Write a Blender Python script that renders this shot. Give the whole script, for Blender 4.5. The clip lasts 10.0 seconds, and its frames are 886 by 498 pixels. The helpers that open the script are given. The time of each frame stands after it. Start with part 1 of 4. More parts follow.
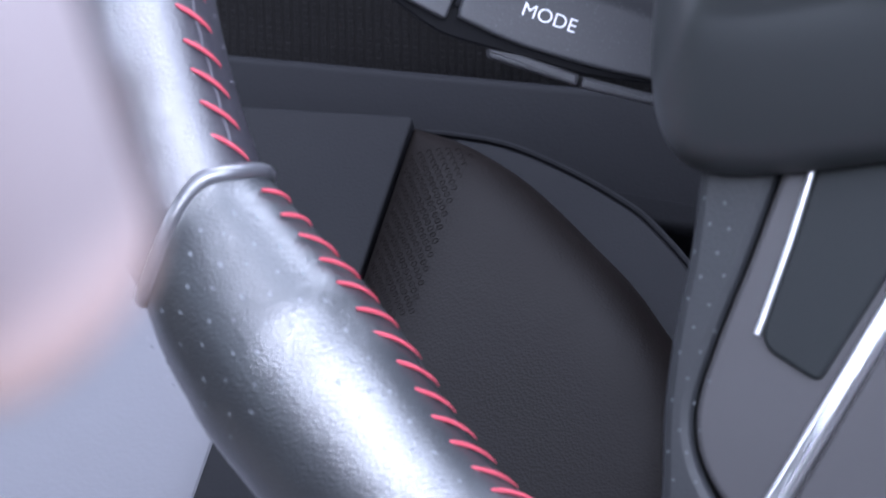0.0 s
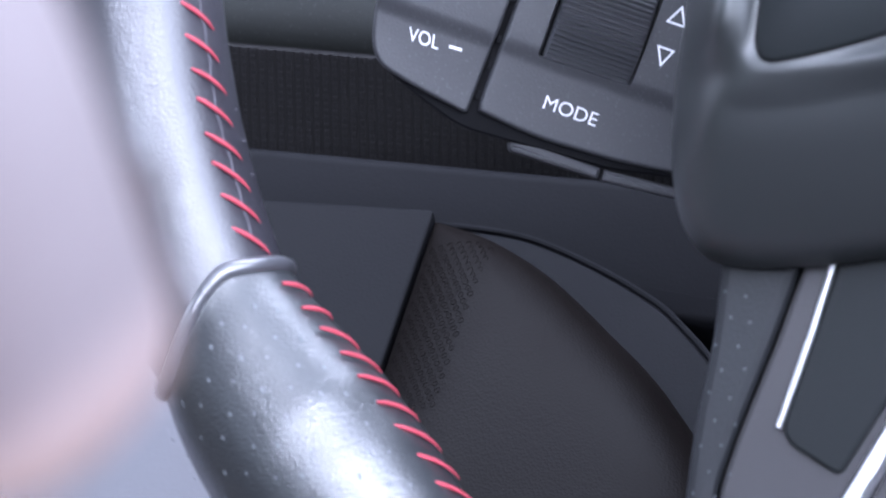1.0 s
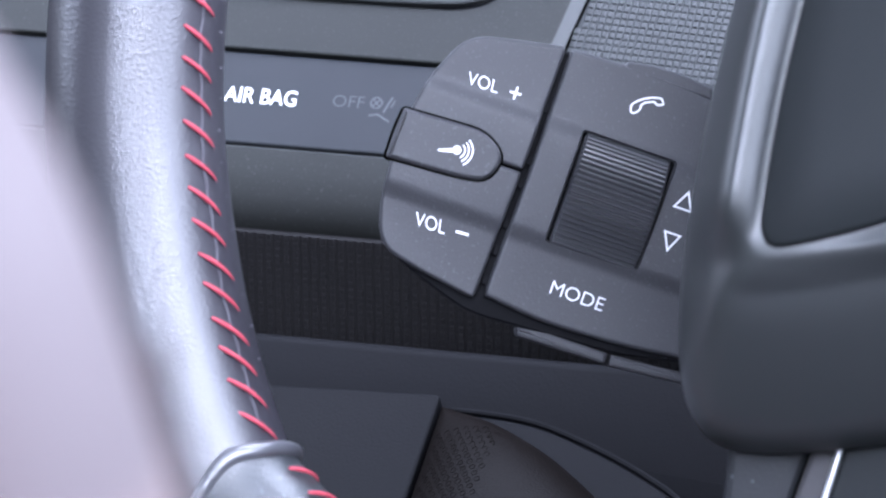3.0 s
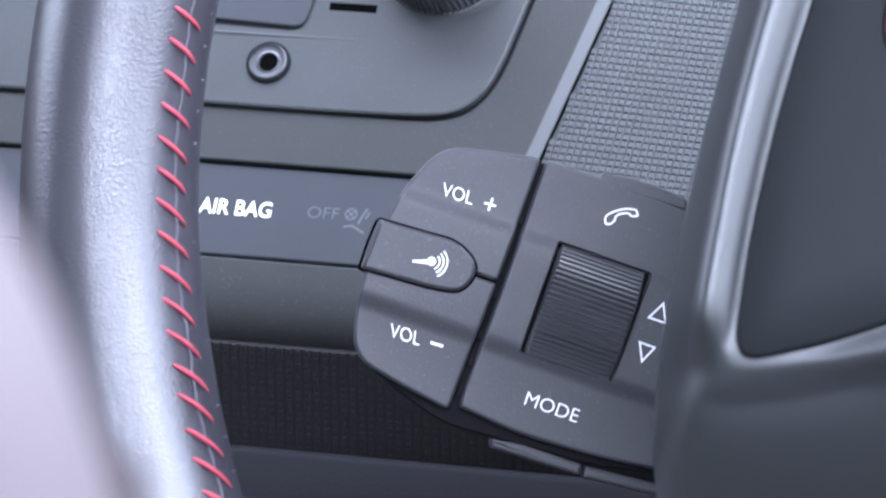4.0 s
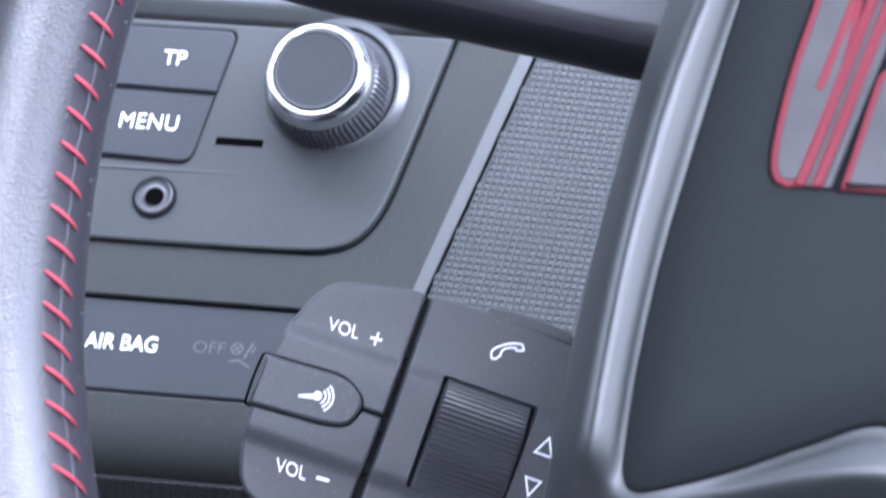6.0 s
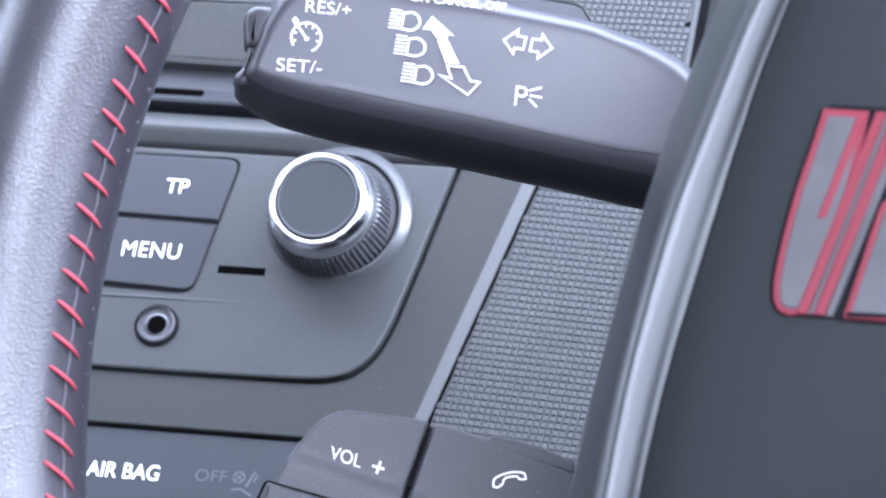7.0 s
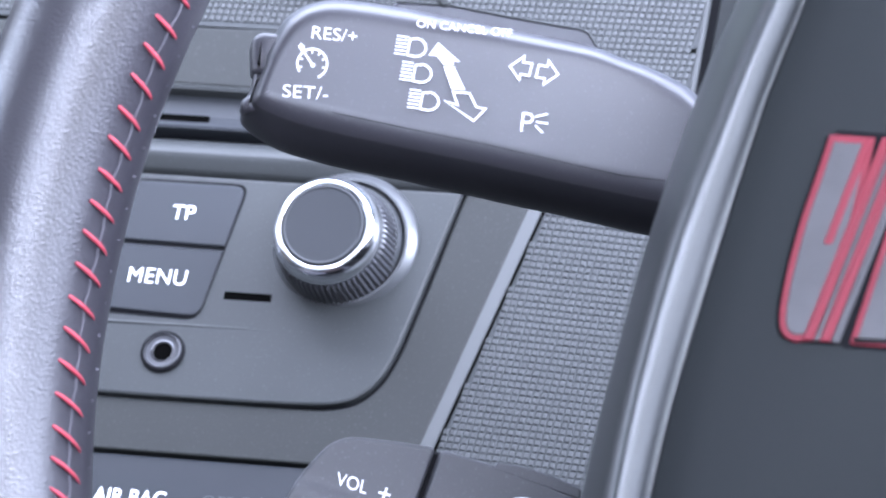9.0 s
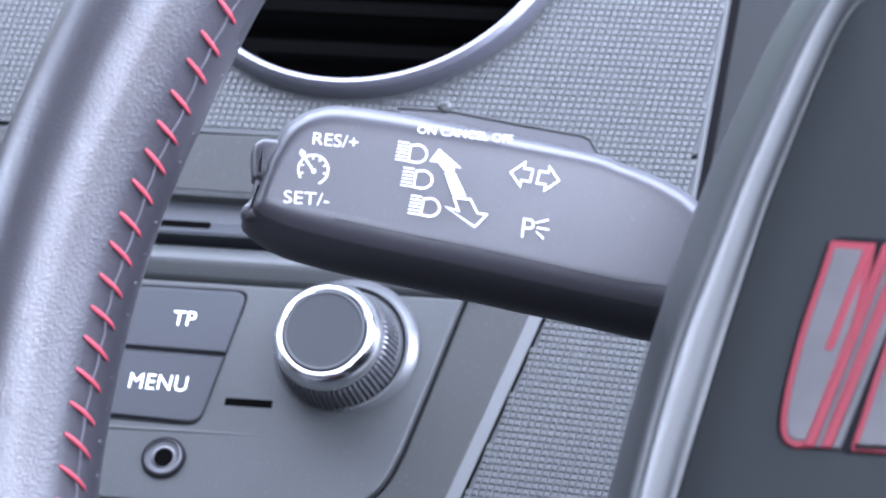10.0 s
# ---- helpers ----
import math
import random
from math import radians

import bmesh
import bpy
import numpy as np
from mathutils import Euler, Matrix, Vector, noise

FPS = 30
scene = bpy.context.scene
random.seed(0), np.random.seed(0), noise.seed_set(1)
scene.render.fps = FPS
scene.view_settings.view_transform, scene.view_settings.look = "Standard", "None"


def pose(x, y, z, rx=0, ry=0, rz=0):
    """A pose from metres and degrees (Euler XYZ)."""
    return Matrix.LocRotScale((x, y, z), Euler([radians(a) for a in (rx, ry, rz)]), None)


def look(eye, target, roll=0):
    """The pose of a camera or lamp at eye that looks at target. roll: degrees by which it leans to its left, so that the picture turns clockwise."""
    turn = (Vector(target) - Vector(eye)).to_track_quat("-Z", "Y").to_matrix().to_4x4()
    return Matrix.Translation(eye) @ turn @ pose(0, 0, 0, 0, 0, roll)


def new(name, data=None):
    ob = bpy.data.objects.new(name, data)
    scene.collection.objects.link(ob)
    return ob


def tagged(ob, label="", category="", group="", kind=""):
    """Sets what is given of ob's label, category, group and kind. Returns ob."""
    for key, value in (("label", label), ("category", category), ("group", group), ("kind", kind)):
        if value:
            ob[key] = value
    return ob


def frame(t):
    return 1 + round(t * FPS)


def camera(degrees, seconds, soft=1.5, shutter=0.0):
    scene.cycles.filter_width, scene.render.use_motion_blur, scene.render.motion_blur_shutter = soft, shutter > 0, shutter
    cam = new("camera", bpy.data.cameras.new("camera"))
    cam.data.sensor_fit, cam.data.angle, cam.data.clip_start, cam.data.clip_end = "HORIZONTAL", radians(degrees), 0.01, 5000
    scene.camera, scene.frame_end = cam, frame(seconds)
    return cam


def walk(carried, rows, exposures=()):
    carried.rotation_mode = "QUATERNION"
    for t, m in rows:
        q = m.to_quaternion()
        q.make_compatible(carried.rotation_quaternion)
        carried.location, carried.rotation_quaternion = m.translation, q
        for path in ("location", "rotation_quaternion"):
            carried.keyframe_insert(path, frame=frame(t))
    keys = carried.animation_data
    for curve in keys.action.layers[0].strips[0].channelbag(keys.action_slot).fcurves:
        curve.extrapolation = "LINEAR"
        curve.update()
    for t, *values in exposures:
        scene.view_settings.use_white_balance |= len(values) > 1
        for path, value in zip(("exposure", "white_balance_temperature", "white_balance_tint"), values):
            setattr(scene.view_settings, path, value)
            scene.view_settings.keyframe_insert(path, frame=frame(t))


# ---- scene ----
# The camera stands behind the driver's headrest and only pans and tilts: seconds, pan right and tilt down in thousandths of a radian.
cam = camera(9.0, 10.0, soft=1.5, shutter=0.4)
EYE = (0.5495, -0.9522, 0.9830)
PAN, LOOK_DOWN = 16.0, -15.6
K = 0.10038
ROWS = [
    (0.0, -161, 814), (0.5, -162, 731), (1.0, -198, 648), (1.5, -211, 543), (2.0, -210, 457), (2.2, -212, 421),
    (3.5, -196, 236), (4.0, -165, 123), (4.5, -138, 83), (5.0, -84, 30), (5.5, 0, 0), (6.0, 36.7, -115), (6.2, 56.6, -185),
    (7.3, 25, -362.5), (7.5, 25, -370), (8.0, 31, -379.5), (8.5, 28, -384), (9.0, 22, -389), (9.5, 23.4, -492.5), (10.0, 20.4, -577),
]


def aim(right, down):
    """The camera's pose, turned from its middle direction by thousandths of a radian."""
    turn = pose(0, 0, 0, -math.degrees(math.atan(down * K * 1e-3)), -math.degrees(math.atan(right * K * 1e-3)), 0)
    return pose(*EYE, 90 + LOOK_DOWN, 0, PAN) @ turn


walk(cam, [(t, aim(r, d)) for t, r, d in ROWS])
cam.data.dof.use_dof = True
cam.data.dof.focus_distance = 1.17
cam.data.dof.aperture_fstop = 42.0

# ---- light: an overcast bright day, coming in through the car's windows and added roof lamps ----
scene.view_settings.exposure = 2.11
world = bpy.data.worlds.new("sky")
scene.world = world
world.use_nodes = True
wn = world.node_tree.nodes
sky = wn.new("ShaderNodeTexSky")
sky.sky_type = "NISHITA"
sky.sun_disc = False
sky.sun_elevation = radians(42)
sky.sun_rotation = radians(150)
world.node_tree.links.new(sky.outputs[0], wn["Background"].inputs[0])
wn["Background"].inputs[1].default_value = 0.06


def window_light(name, eye, target, w, h, watts, colour=(0.662, 0.737, 0.985)):
    data = bpy.data.lights.new(name, "AREA")
    data.shape, data.size, data.size_y, data.energy, data.color = "RECTANGLE", w, h, watts, colour
    ob = new(name, data)
    ob.matrix_world = look(eye, target)
    return ob


# three roof lamps added for highlights on the wheel; no roof opening is known
window_light("sunroof_light", (0.22, -0.19, 1.225), (0.22, -0.16, 0.0), 0.78, 0.56, 0.9)
window_light("rear_sunroof_light", (0.27, -1.10, 1.205), (0.2, -0.1, 0.75), 0.42, 0.12, 3.0)
window_light("sunroof_side_light", (0.665, -0.54, 1.21), (0.32, -0.32, 0.7), 0.70, 0.11, 3.4)
window_light("window_light_right_rear", (0.79, -1.08, 1.045), (0.2, 0.0, 0.72), 0.72, 0.16, 0.4)
window_light("window_light_right", (0.74, -0.10, 1.00), (-0.21, -0.16, 0.72), 0.84, 0.42, 3.6)
window_light("window_light_left_rear", (-0.70, -1.37, 0.98), (0.3, 0.0, 0.7), 0.7, 0.3, 0.3)
window_light("window_light_left", (-0.70, 0.02, 0.95), (0.3, 0.0, 0.66), 0.62, 0.26, 1.3)
window_light("window_light_rear", (0.1, -2.05, 1.04), (0.2, 0.0, 0.75), 1.2, 0.34, 0.4)
window_light("windscreen_light", (0.10, 0.32, 1.10), (0.10, 0.27, 0.3), 1.0, 0.28, 4.5)
window_light("window_light_right_front", (0.79, 0.25, 0.985), (0.15, 0.36, 0.76), 0.36, 0.28, 3.6)
sun = new("sun", bpy.data.lights.new("sun", "SUN"))
sun.data.energy, sun.data.angle, sun.data.color = 5.0, radians(0.6), (1.0, 0.95, 0.95)
sun.matrix_world = look((0.803, -0.919, 1.107), (0.433, -0.660, 0.862))

# ---- materials ----


def mat(name, colour, rough=0.5, metal=0.0, grain=900.0, bump=0.15, vary=0.12, stain=30.0, spec=0.32, kind="noise", coat=0.0, speck=0.0, coat_rough=0.32):
    """A material with variation at two scales and fine relief; grain and stain are cells per metre."""
    m = bpy.data.materials.new(name)
    m.use_nodes = True
    nt = m.node_tree
    n, l = nt.nodes, nt.links
    b = n["Principled BSDF"]
    b.inputs["Roughness"].default_value = rough
    b.inputs["Metallic"].default_value = metal
    b.inputs["Specular IOR Level"].default_value = spec
    b.inputs["Coat Weight"].default_value = coat
    b.inputs["Coat Roughness"].default_value = coat_rough
    tc = n.new("ShaderNodeTexCoord")
    fine = n.new("ShaderNodeTexNoise") if kind == "noise" else n.new("ShaderNodeTexVoronoi")
    fine.inputs["Scale"].default_value = grain
    l.new(tc.outputs["Object"], fine.inputs["Vector"])
    fine_out = fine.outputs[0]
    big = n.new("ShaderNodeTexNoise")
    big.inputs["Scale"].default_value = stain
    big.inputs["Detail"].default_value = 5
    l.new(tc.outputs["Object"], big.inputs["Vector"])
    mix = n.new("ShaderNodeMix")
    mix.data_type = "RGBA"
    c = list(colour)
    mix.inputs[6].default_value = [v * (1 - vary) for v in c] + [1]
    mix.inputs[7].default_value = [min(1, v * (1 + vary)) for v in c] + [1]
    l.new(big.outputs[0], mix.inputs[0])
    out = mix.outputs[2]
    if speck:
        dust = n.new("ShaderNodeTexNoise")
        dust.inputs["Scale"].default_value = 1500
        l.new(tc.outputs["Object"], dust.inputs["Vector"])
        ramp = n.new("ShaderNodeMapRange")
        ramp.inputs[1].default_value, ramp.inputs[2].default_value = 0.62, 0.74
        ramp.inputs[4].default_value = speck
        l.new(dust.outputs[0], ramp.inputs[0])
        two = n.new("ShaderNodeMix")
        two.data_type = "RGBA"
        l.new(ramp.outputs[0], two.inputs[0])
        l.new(out, two.inputs[6])
        two.inputs[7].default_value = (0.35, 0.36, 0.38, 1)
        out = two.outputs[2]
    l.new(out, b.inputs["Base Color"])
    rr = n.new("ShaderNodeMapRange")
    rr.inputs[3].default_value, rr.inputs[4].default_value = max(0.02, rough - 0.08), min(1, rough + 0.08)
    l.new(big.outputs[0], rr.inputs[0])
    l.new(rr.outputs[0], b.inputs["Roughness"])
    if bump:
        bp = n.new("ShaderNodeBump")
        bp.inputs["Strength"].default_value = bump
        bp.inputs["Distance"].default_value = 0.0003
        l.new(fine_out, bp.inputs["Height"])
        l.new(bp.outputs[0], b.inputs["Normal"])
        l.new(bp.outputs[0], b.inputs["Coat Normal"])
    return m


M_LEATHER = mat("black_leather", (0.021, 0.0188, 0.0248), 0.46, grain=1900, bump=0.22, kind="voronoi", spec=0.7, coat=0.7, coat_rough=0.18)
# paler copy of the rim leather: the welt's highlight put into the colour
M_WELT_LIT = mat("lit_welt_leather", (0.070, 0.070, 0.078), 0.28, grain=1900, bump=0.12, spec=1.0, coat=1.0)
M_GRIP = mat("perforated_leather", (0.024, 0.026, 0.029), 0.40, grain=1700, bump=0.5, spec=0.9, coat=1.0, coat_rough=0.19)
M_FLANK = mat("flank_leather", (0.0175, 0.0185, 0.0205), 0.55, grain=1700, bump=0.15, kind="voronoi", spec=0.28)
# pale colours for the punched holes, with light on their walls painted in
M_DOT_LIT = mat("lit_perforation", (0.165, 0.175, 0.185), 0.8, bump=0, spec=0.0)
M_FDOT_LIT = mat("lit_flank_perforation", (0.085, 0.092, 0.10), 0.6, bump=0)
M_RED = mat("red_thread", (0.47, 0.062, 0.088), 0.6, grain=3000, bump=0.5)
M_THREAD = mat("grey_thread", (0.12, 0.115, 0.13), 0.7, grain=3000, bump=0.4)
M_HUB = mat("hub_plastic", (0.0165, 0.0188, 0.0194), 0.42, grain=1800, bump=0.06, spec=1.0, stain=12)
M_PANEL = mat("hub_panel_plastic", (0.0110, 0.0128, 0.0134), 0.60, grain=1800, bump=0.06, spec=0.18, stain=12)
M_DARKCHEEK = mat("binnacle_plastic", (0.010, 0.011, 0.011), 0.6, grain=1800, bump=0.15, spec=0.12)
M_KEY = mat("key_plastic", (0.0375, 0.0377, 0.0415), 0.48, grain=2600, bump=0.22, speck=0.10, spec=0.38)
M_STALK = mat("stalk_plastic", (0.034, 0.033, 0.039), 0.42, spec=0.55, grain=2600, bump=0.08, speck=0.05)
M_BLACK = mat("black_plastic", (0.006, 0.006, 0.007), 0.65, grain=1800, bump=0.2, spec=0.06)
# near black without sheen: shade inside holes and gaps put into the colour
M_HOLE_SHADE = mat("hole_shade", (0.002, 0.002, 0.002), 0.95, bump=0, spec=0.0)
M_FOOT = mat("glossy_foot", (0.042, 0.044, 0.046), 0.33, bump=0.03, spec=0.55)
M_CAP = mat("knob_cap", (0.020, 0.0215, 0.024), 0.45, grain=2600, bump=0.06)
M_SLIDER = mat("slider_plastic", (0.060, 0.060, 0.068), 0.4, grain=2600, bump=0.06)
M_ROLLER = mat("roller_plastic", (0.050, 0.051, 0.056), 0.36, grain=2000, bump=0.1, spec=0.8)
M_DARK = mat("dark_plastic", (0.0068, 0.0068, 0.0078), 0.6, spec=0.05, grain=1500, bump=0.25)
M_PRINT = mat("white_print", (0.82, 0.83, 0.86), 0.5, bump=0)
M_DIM = mat("dim_print", (0.060, 0.062, 0.068), 0.5, bump=0)
M_BEZEL = mat("stereo_plastic", (0.0255, 0.0275, 0.0275), 0.42, grain=2600, bump=0.14, speck=0.05)
M_BUTTON = mat("button_plastic", (0.0200, 0.0219, 0.0252), 0.48, grain=2600, bump=0.10, spec=0.25)
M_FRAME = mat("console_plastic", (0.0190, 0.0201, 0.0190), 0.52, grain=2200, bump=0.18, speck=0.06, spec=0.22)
M_TEXT = mat("textured_trim", (0.0255, 0.0277, 0.0277), 0.42, spec=0.6, grain=2200, bump=0.1)
M_TEXTBASE = mat("textured_trim_base", (0.029, 0.0315, 0.0323), 0.55, grain=2200, bump=0.1)
M_STALK_SHADE = mat("stalk_shade", (0.018, 0.018, 0.021), 0.45, grain=2200, bump=0.1, spec=0.35)
M_CHROME = mat("chrome", (0.85, 0.86, 0.88), 0.14, metal=1.0, bump=0.0, vary=0.03)
M_BRIGHT = mat("brushed_chrome", (0.85, 0.86, 0.88), 0.34, metal=1.0, bump=0.0, vary=0.03)
M_SATIN = mat("satin_silver", (0.19, 0.19, 0.22), 0.36, metal=0.8, bump=0.05, vary=0.05)
M_INSERT = mat("grey_insert", (0.042, 0.040, 0.042), 0.5, grain=1800, bump=0.05, spec=0.28)
# light caught on edges, put into the colour; the slider's pip shares it
M_EDGE_LIT = mat("lit_edge_plastic", (0.037, 0.039, 0.039), 0.45, grain=1800, bump=0.1, spec=0.25)
M_SLEEVE = mat("dull_metal", (0.07, 0.07, 0.074), 0.32, metal=0.7, bump=0.03)
M_FILLER = mat("pale_filler", (0.075, 0.073, 0.082), 0.55, grain=900, bump=0.1)
M_PAD = mat("padded_vinyl", (0.0045, 0.0033, 0.0030), 0.46, grain=1500, bump=0.22, kind="voronoi", spec=0.045)
M_RUBBER = mat("ribbed_rubber", (0.0135, 0.0125, 0.0128), 0.8, spec=0.2, grain=1500, bump=0.2)
M_BADGE_RED = mat("badge_red", (0.150, 0.017, 0.027), 0.5, bump=0, spec=0.2)
M_BADGE = mat("badge_silver", (0.064, 0.062, 0.064), 0.55, spec=0.2, bump=0.05, grain=300, vary=0.35, stain=120)
M_SEAT = mat("seat_leather", (0.064, 0.046, 0.048), 0.6, grain=500, bump=0.3)
M_SUN_BLOCK = mat("sun_block_glass", (0.010, 0.011, 0.012), 0.08, bump=0, vary=0.02, spec=0.5)
M_CARPET = mat("grey_carpet", (0.10, 0.10, 0.11), 0.95, grain=700, bump=0.8)
M_LINING = mat("roof_lining", (0.55, 0.55, 0.56), 0.9, grain=700, bump=0.4)
M_TRIM = mat("door_trim", (0.022, 0.022, 0.024), 0.7, grain=900, bump=0.3)

# ---- shape helpers; lengths in millimetres ----
MM = 0.001


def thing(name, m, label, category, group="", kind=""):
    ob = new(name)
    ob.matrix_world = m
    return tagged(ob, label, category, group, kind)


def as_mesh(name, bm, material, sharp=20):
    bmesh.ops.recalc_face_normals(bm, faces=bm.faces)
    me = bpy.data.meshes.new(name)
    bm.to_mesh(me)
    bm.free()
    me.materials.append(material)
    me.polygons.foreach_set("use_smooth", [True] * len(me.polygons))
    me.set_sharp_from_angle(angle=radians(sharp))
    return me


def part(name, bm, material, parent, label="", sharp=20):
    ob = new(name, as_mesh(name, bm, material, sharp))
    ob.parent = parent
    return tagged(ob, label)


def smooth(pts, n, closed=True):
    """Catmull-Rom through the points, n steps from each to the next."""
    pts = [Vector(p) for p in pts]
    k = len(pts)
    out = []
    for i in range(k if closed else k - 1):
        p0 = pts[(i - 1) % k] if closed or i > 0 else pts[0]
        p1, p2 = pts[i], pts[(i + 1) % k]
        p3 = pts[(i + 2) % k] if closed or i + 2 < k else pts[-1]
        for j in range(n):
            t = j / n
            out.append(0.5 * ((2 * p1) + (p2 - p0) * t + (2 * p0 - 5 * p1 + 4 * p2 - p3) * t * t + (3 * p1 - p0 - 3 * p2 + p3) * t ** 3))
    if not closed:
        out.append(pts[-1].copy())
    return out


def rounded(pts, r, n=5):
    """A polygon with rounded corners; r is one radius or one for each corner."""
    k = len(pts)
    rs = r if isinstance(r, (list, tuple)) else [r] * k
    out = []
    for i in range(k):
        p, a, b = Vector(pts[i]), Vector(pts[i - 1]), Vector(pts[(i + 1) % k])
        u, v = (a - p), (b - p)
        d = min(rs[i], u.length * 0.48, v.length * 0.48)
        if d < 0.02:
            out.append(p)
            continue
        s, e = p + u.normalized() * d, p + v.normalized() * d
        for j in range(n + 1):
            t = j / n
            out.append(s * (1 - t) ** 2 + p * 2 * t * (1 - t) + e * t * t)
    return out


def area(pts):
    return 0.5 * sum(pts[i - 1][0] * pts[i][1] - pts[i][0] * pts[i - 1][1] for i in range(len(pts)))


def inset(pts, d):
    """A closed outline moved inwards by d."""
    s = 1 if area(pts) > 0 else -1
    out = []
    k = len(pts)
    for i in range(k):
        p, a, b = Vector(pts[i][:2]), Vector(pts[i - 1][:2]), Vector(pts[(i + 1) % k][:2])
        e1, e2 = (p - a), (b - p)
        if e1.length < 1e-6 or e2.length < 1e-6:
            out.append(p)
            continue
        e1.normalize(), e2.normalize()
        n1, n2 = Vector((-e1.y, e1.x)), Vector((-e2.y, e2.x))
        m = n1 + n2
        m = m / max(0.35, m.length_squared) * 2 if m.length > 1e-6 else n1
        out.append(p + m * d * s)
    return out


def loft(loops, cap0=True, cap1=True, bm=None):
    """Closed loops of the same number of points (x, y, z) joined into a skin."""
    bm = bm or bmesh.new()
    rows = [[bm.verts.new(Vector(p) * MM) for p in loop] for loop in loops]
    k = len(rows[0])
    for a, b in zip(rows, rows[1:]):
        for i in range(k):
            bm.faces.new((a[i - 1], a[i], b[i], b[i - 1]))
    if cap0:
        bm.faces.new(rows[0][::-1])
    if cap1:
        bm.faces.new(rows[-1])
    return bm


def at_z(pts, z):
    return [(p[0], p[1], z) for p in pts]


def plate(pts, z0, z1, bevel=0.5, bm=None, steps=2, margin=0.0):
    """A slab with a rounded upper edge."""
    if area(pts) < 0:
        pts = list(pts)[::-1]
    loops = [at_z(pts, z0), at_z(pts, z1 - bevel)]
    for j in range(1, steps + 1):
        a = math.pi / 2 * j / steps
        loops.append(at_z(inset(pts, bevel * (1 - math.cos(a))), z1 - bevel + bevel * math.sin(a)))
    if margin:
        loops.append(at_z(inset(pts, bevel + margin), z1))
    return loft(loops, bm=bm)


def star(pts, c, n):
    """The outline read at n even angles round c."""
    out = []
    k = len(pts)
    for j in range(n):
        a = 2 * math.pi * j / n
        d = Vector((math.cos(a), math.sin(a)))
        best = None
        for i in range(k):
            p, q = Vector(pts[i - 1][:2]) - c, Vector(pts[i][:2]) - c
            e = q - p
            den = d.x * e.y - d.y * e.x
            if abs(den) < 1e-9:
                continue
            t = (p.x * e.y - p.y * e.x) / den
            s = (p.x * d.y - p.y * d.x) / den
            if t > 0 and -1e-6 <= s <= 1 + 1e-6 and (best is None or t > best):
                best = t
        out.append(c + d * best)
    return out


def ring_plate(outer, inner, c, z0, z1, bevel=0.6, deep=-8, n=160, floor=True):
    """A slab with a hole through it."""
    c = Vector(c)
    o, i = star(outer, c, n), star(inner, c, n)
    return loft([at_z(o, z0), at_z(o, z1 - bevel), at_z(inset(o, bevel * 0.3), z1 - bevel * 0.3), at_z(inset(o, bevel), z1), at_z(inset(o, bevel + 0.15), z1),
                 at_z(inset(i, -0.15), z1), at_z(i, z1), at_z(inset(i, 0.3), z1 - 0.4), at_z(inset(i, 0.3), deep)], cap0=False, cap1=floor)


def lathe(profile, n=64, c=(0, 0), bm=None, cap=True):
    """Turned about the z axis at c: profile of (radius, z)."""
    loops = [[(c[0] + r * math.cos(2 * math.pi * i / n), c[1] + r * math.sin(2 * math.pi * i / n), z) for i in range(n)] for r, z in profile]
    return loft(loops, cap, cap, bm)


def tube(path, r, n=8, closed=False, bm=None, flat=1.0):
    """A round bar along points (x, y, z)."""
    path = [Vector(p) for p in path]
    k = len(path)
    loops = []
    for i, p in enumerate(path):
        a = path[i - 1] if i or closed else p
        b = path[(i + 1) % k] if i < k - 1 or closed else p
        t = (b - a).normalized()
        u = t.cross(Vector((0, 0, 1)))
        u = u.normalized() if u.length > 1e-3 else Vector((1, 0, 0))
        v = t.cross(u)
        rr = r(i / (k - 1)) if callable(r) else r
        loops.append([p + (u * math.cos(2 * math.pi * j / n) + v * math.sin(2 * math.pi * j / n) * flat) * rr for j in range(n)])
    if closed:
        loops.append(loops[0])
    bm = loft(loops, not closed, not closed, bm)
    if closed:
        bmesh.ops.remove_doubles(bm, verts=bm.verts, dist=1e-7)
    return bm


def ribbon(pts, w, z, closed=False, bm=None, h=0.06):
    """A printed line of width w that stands h proud."""
    pts = [Vector(p[:2]) for p in pts]
    k = len(pts)
    left, right = [], []
    for i, p in enumerate(pts):
        a = pts[i - 1] if i or closed else p
        b = pts[(i + 1) % k] if i < k - 1 or closed else p
        e1, e2 = (p - a), (b - p)
        e1 = e1.normalized() if e1.length > 1e-9 else e2.normalized()
        e2 = e2.normalized() if e2.length > 1e-9 else e1
        m = Vector((-e1.y, e1.x)) + Vector((-e2.y, e2.x))
        m = m / max(0.5, m.length_squared) * 2
        left.append(p + m * w / 2), right.append(p - m * w / 2)
    bm = bm or bmesh.new()
    rows = []
    for side, zz in ((left, z), (left, z + h), (right, z + h), (right, z)):
        rows.append([bm.verts.new((p.x * MM, p.y * MM, zz * MM)) for p in side])
    last = k if closed else k - 1
    for a, b in zip(rows, rows[1:]):
        for i in range(last):
            j = (i + 1) % k
            bm.faces.new((a[i], a[j], b[j], b[i]))
    if not closed:
        bm.faces.new([r[0] for r in rows]), bm.faces.new([r[-1] for r in rows][::-1])
    return bm


def shape(pts, z, h=0.06, bm=None):
    """A printed solid shape."""
    pts = list(pts) if area(pts) > 0 else list(pts)[::-1]
    return loft([at_z(pts, z), at_z(pts, z + h)], bm=bm)


def arc(cx, cy, r, a0, a1, n=16):
    return [(cx + r * math.cos(radians(a0 + (a1 - a0) * i / n)), cy + r * math.sin(radians(a0 + (a1 - a0) * i / n))) for i in range(n + 1)]


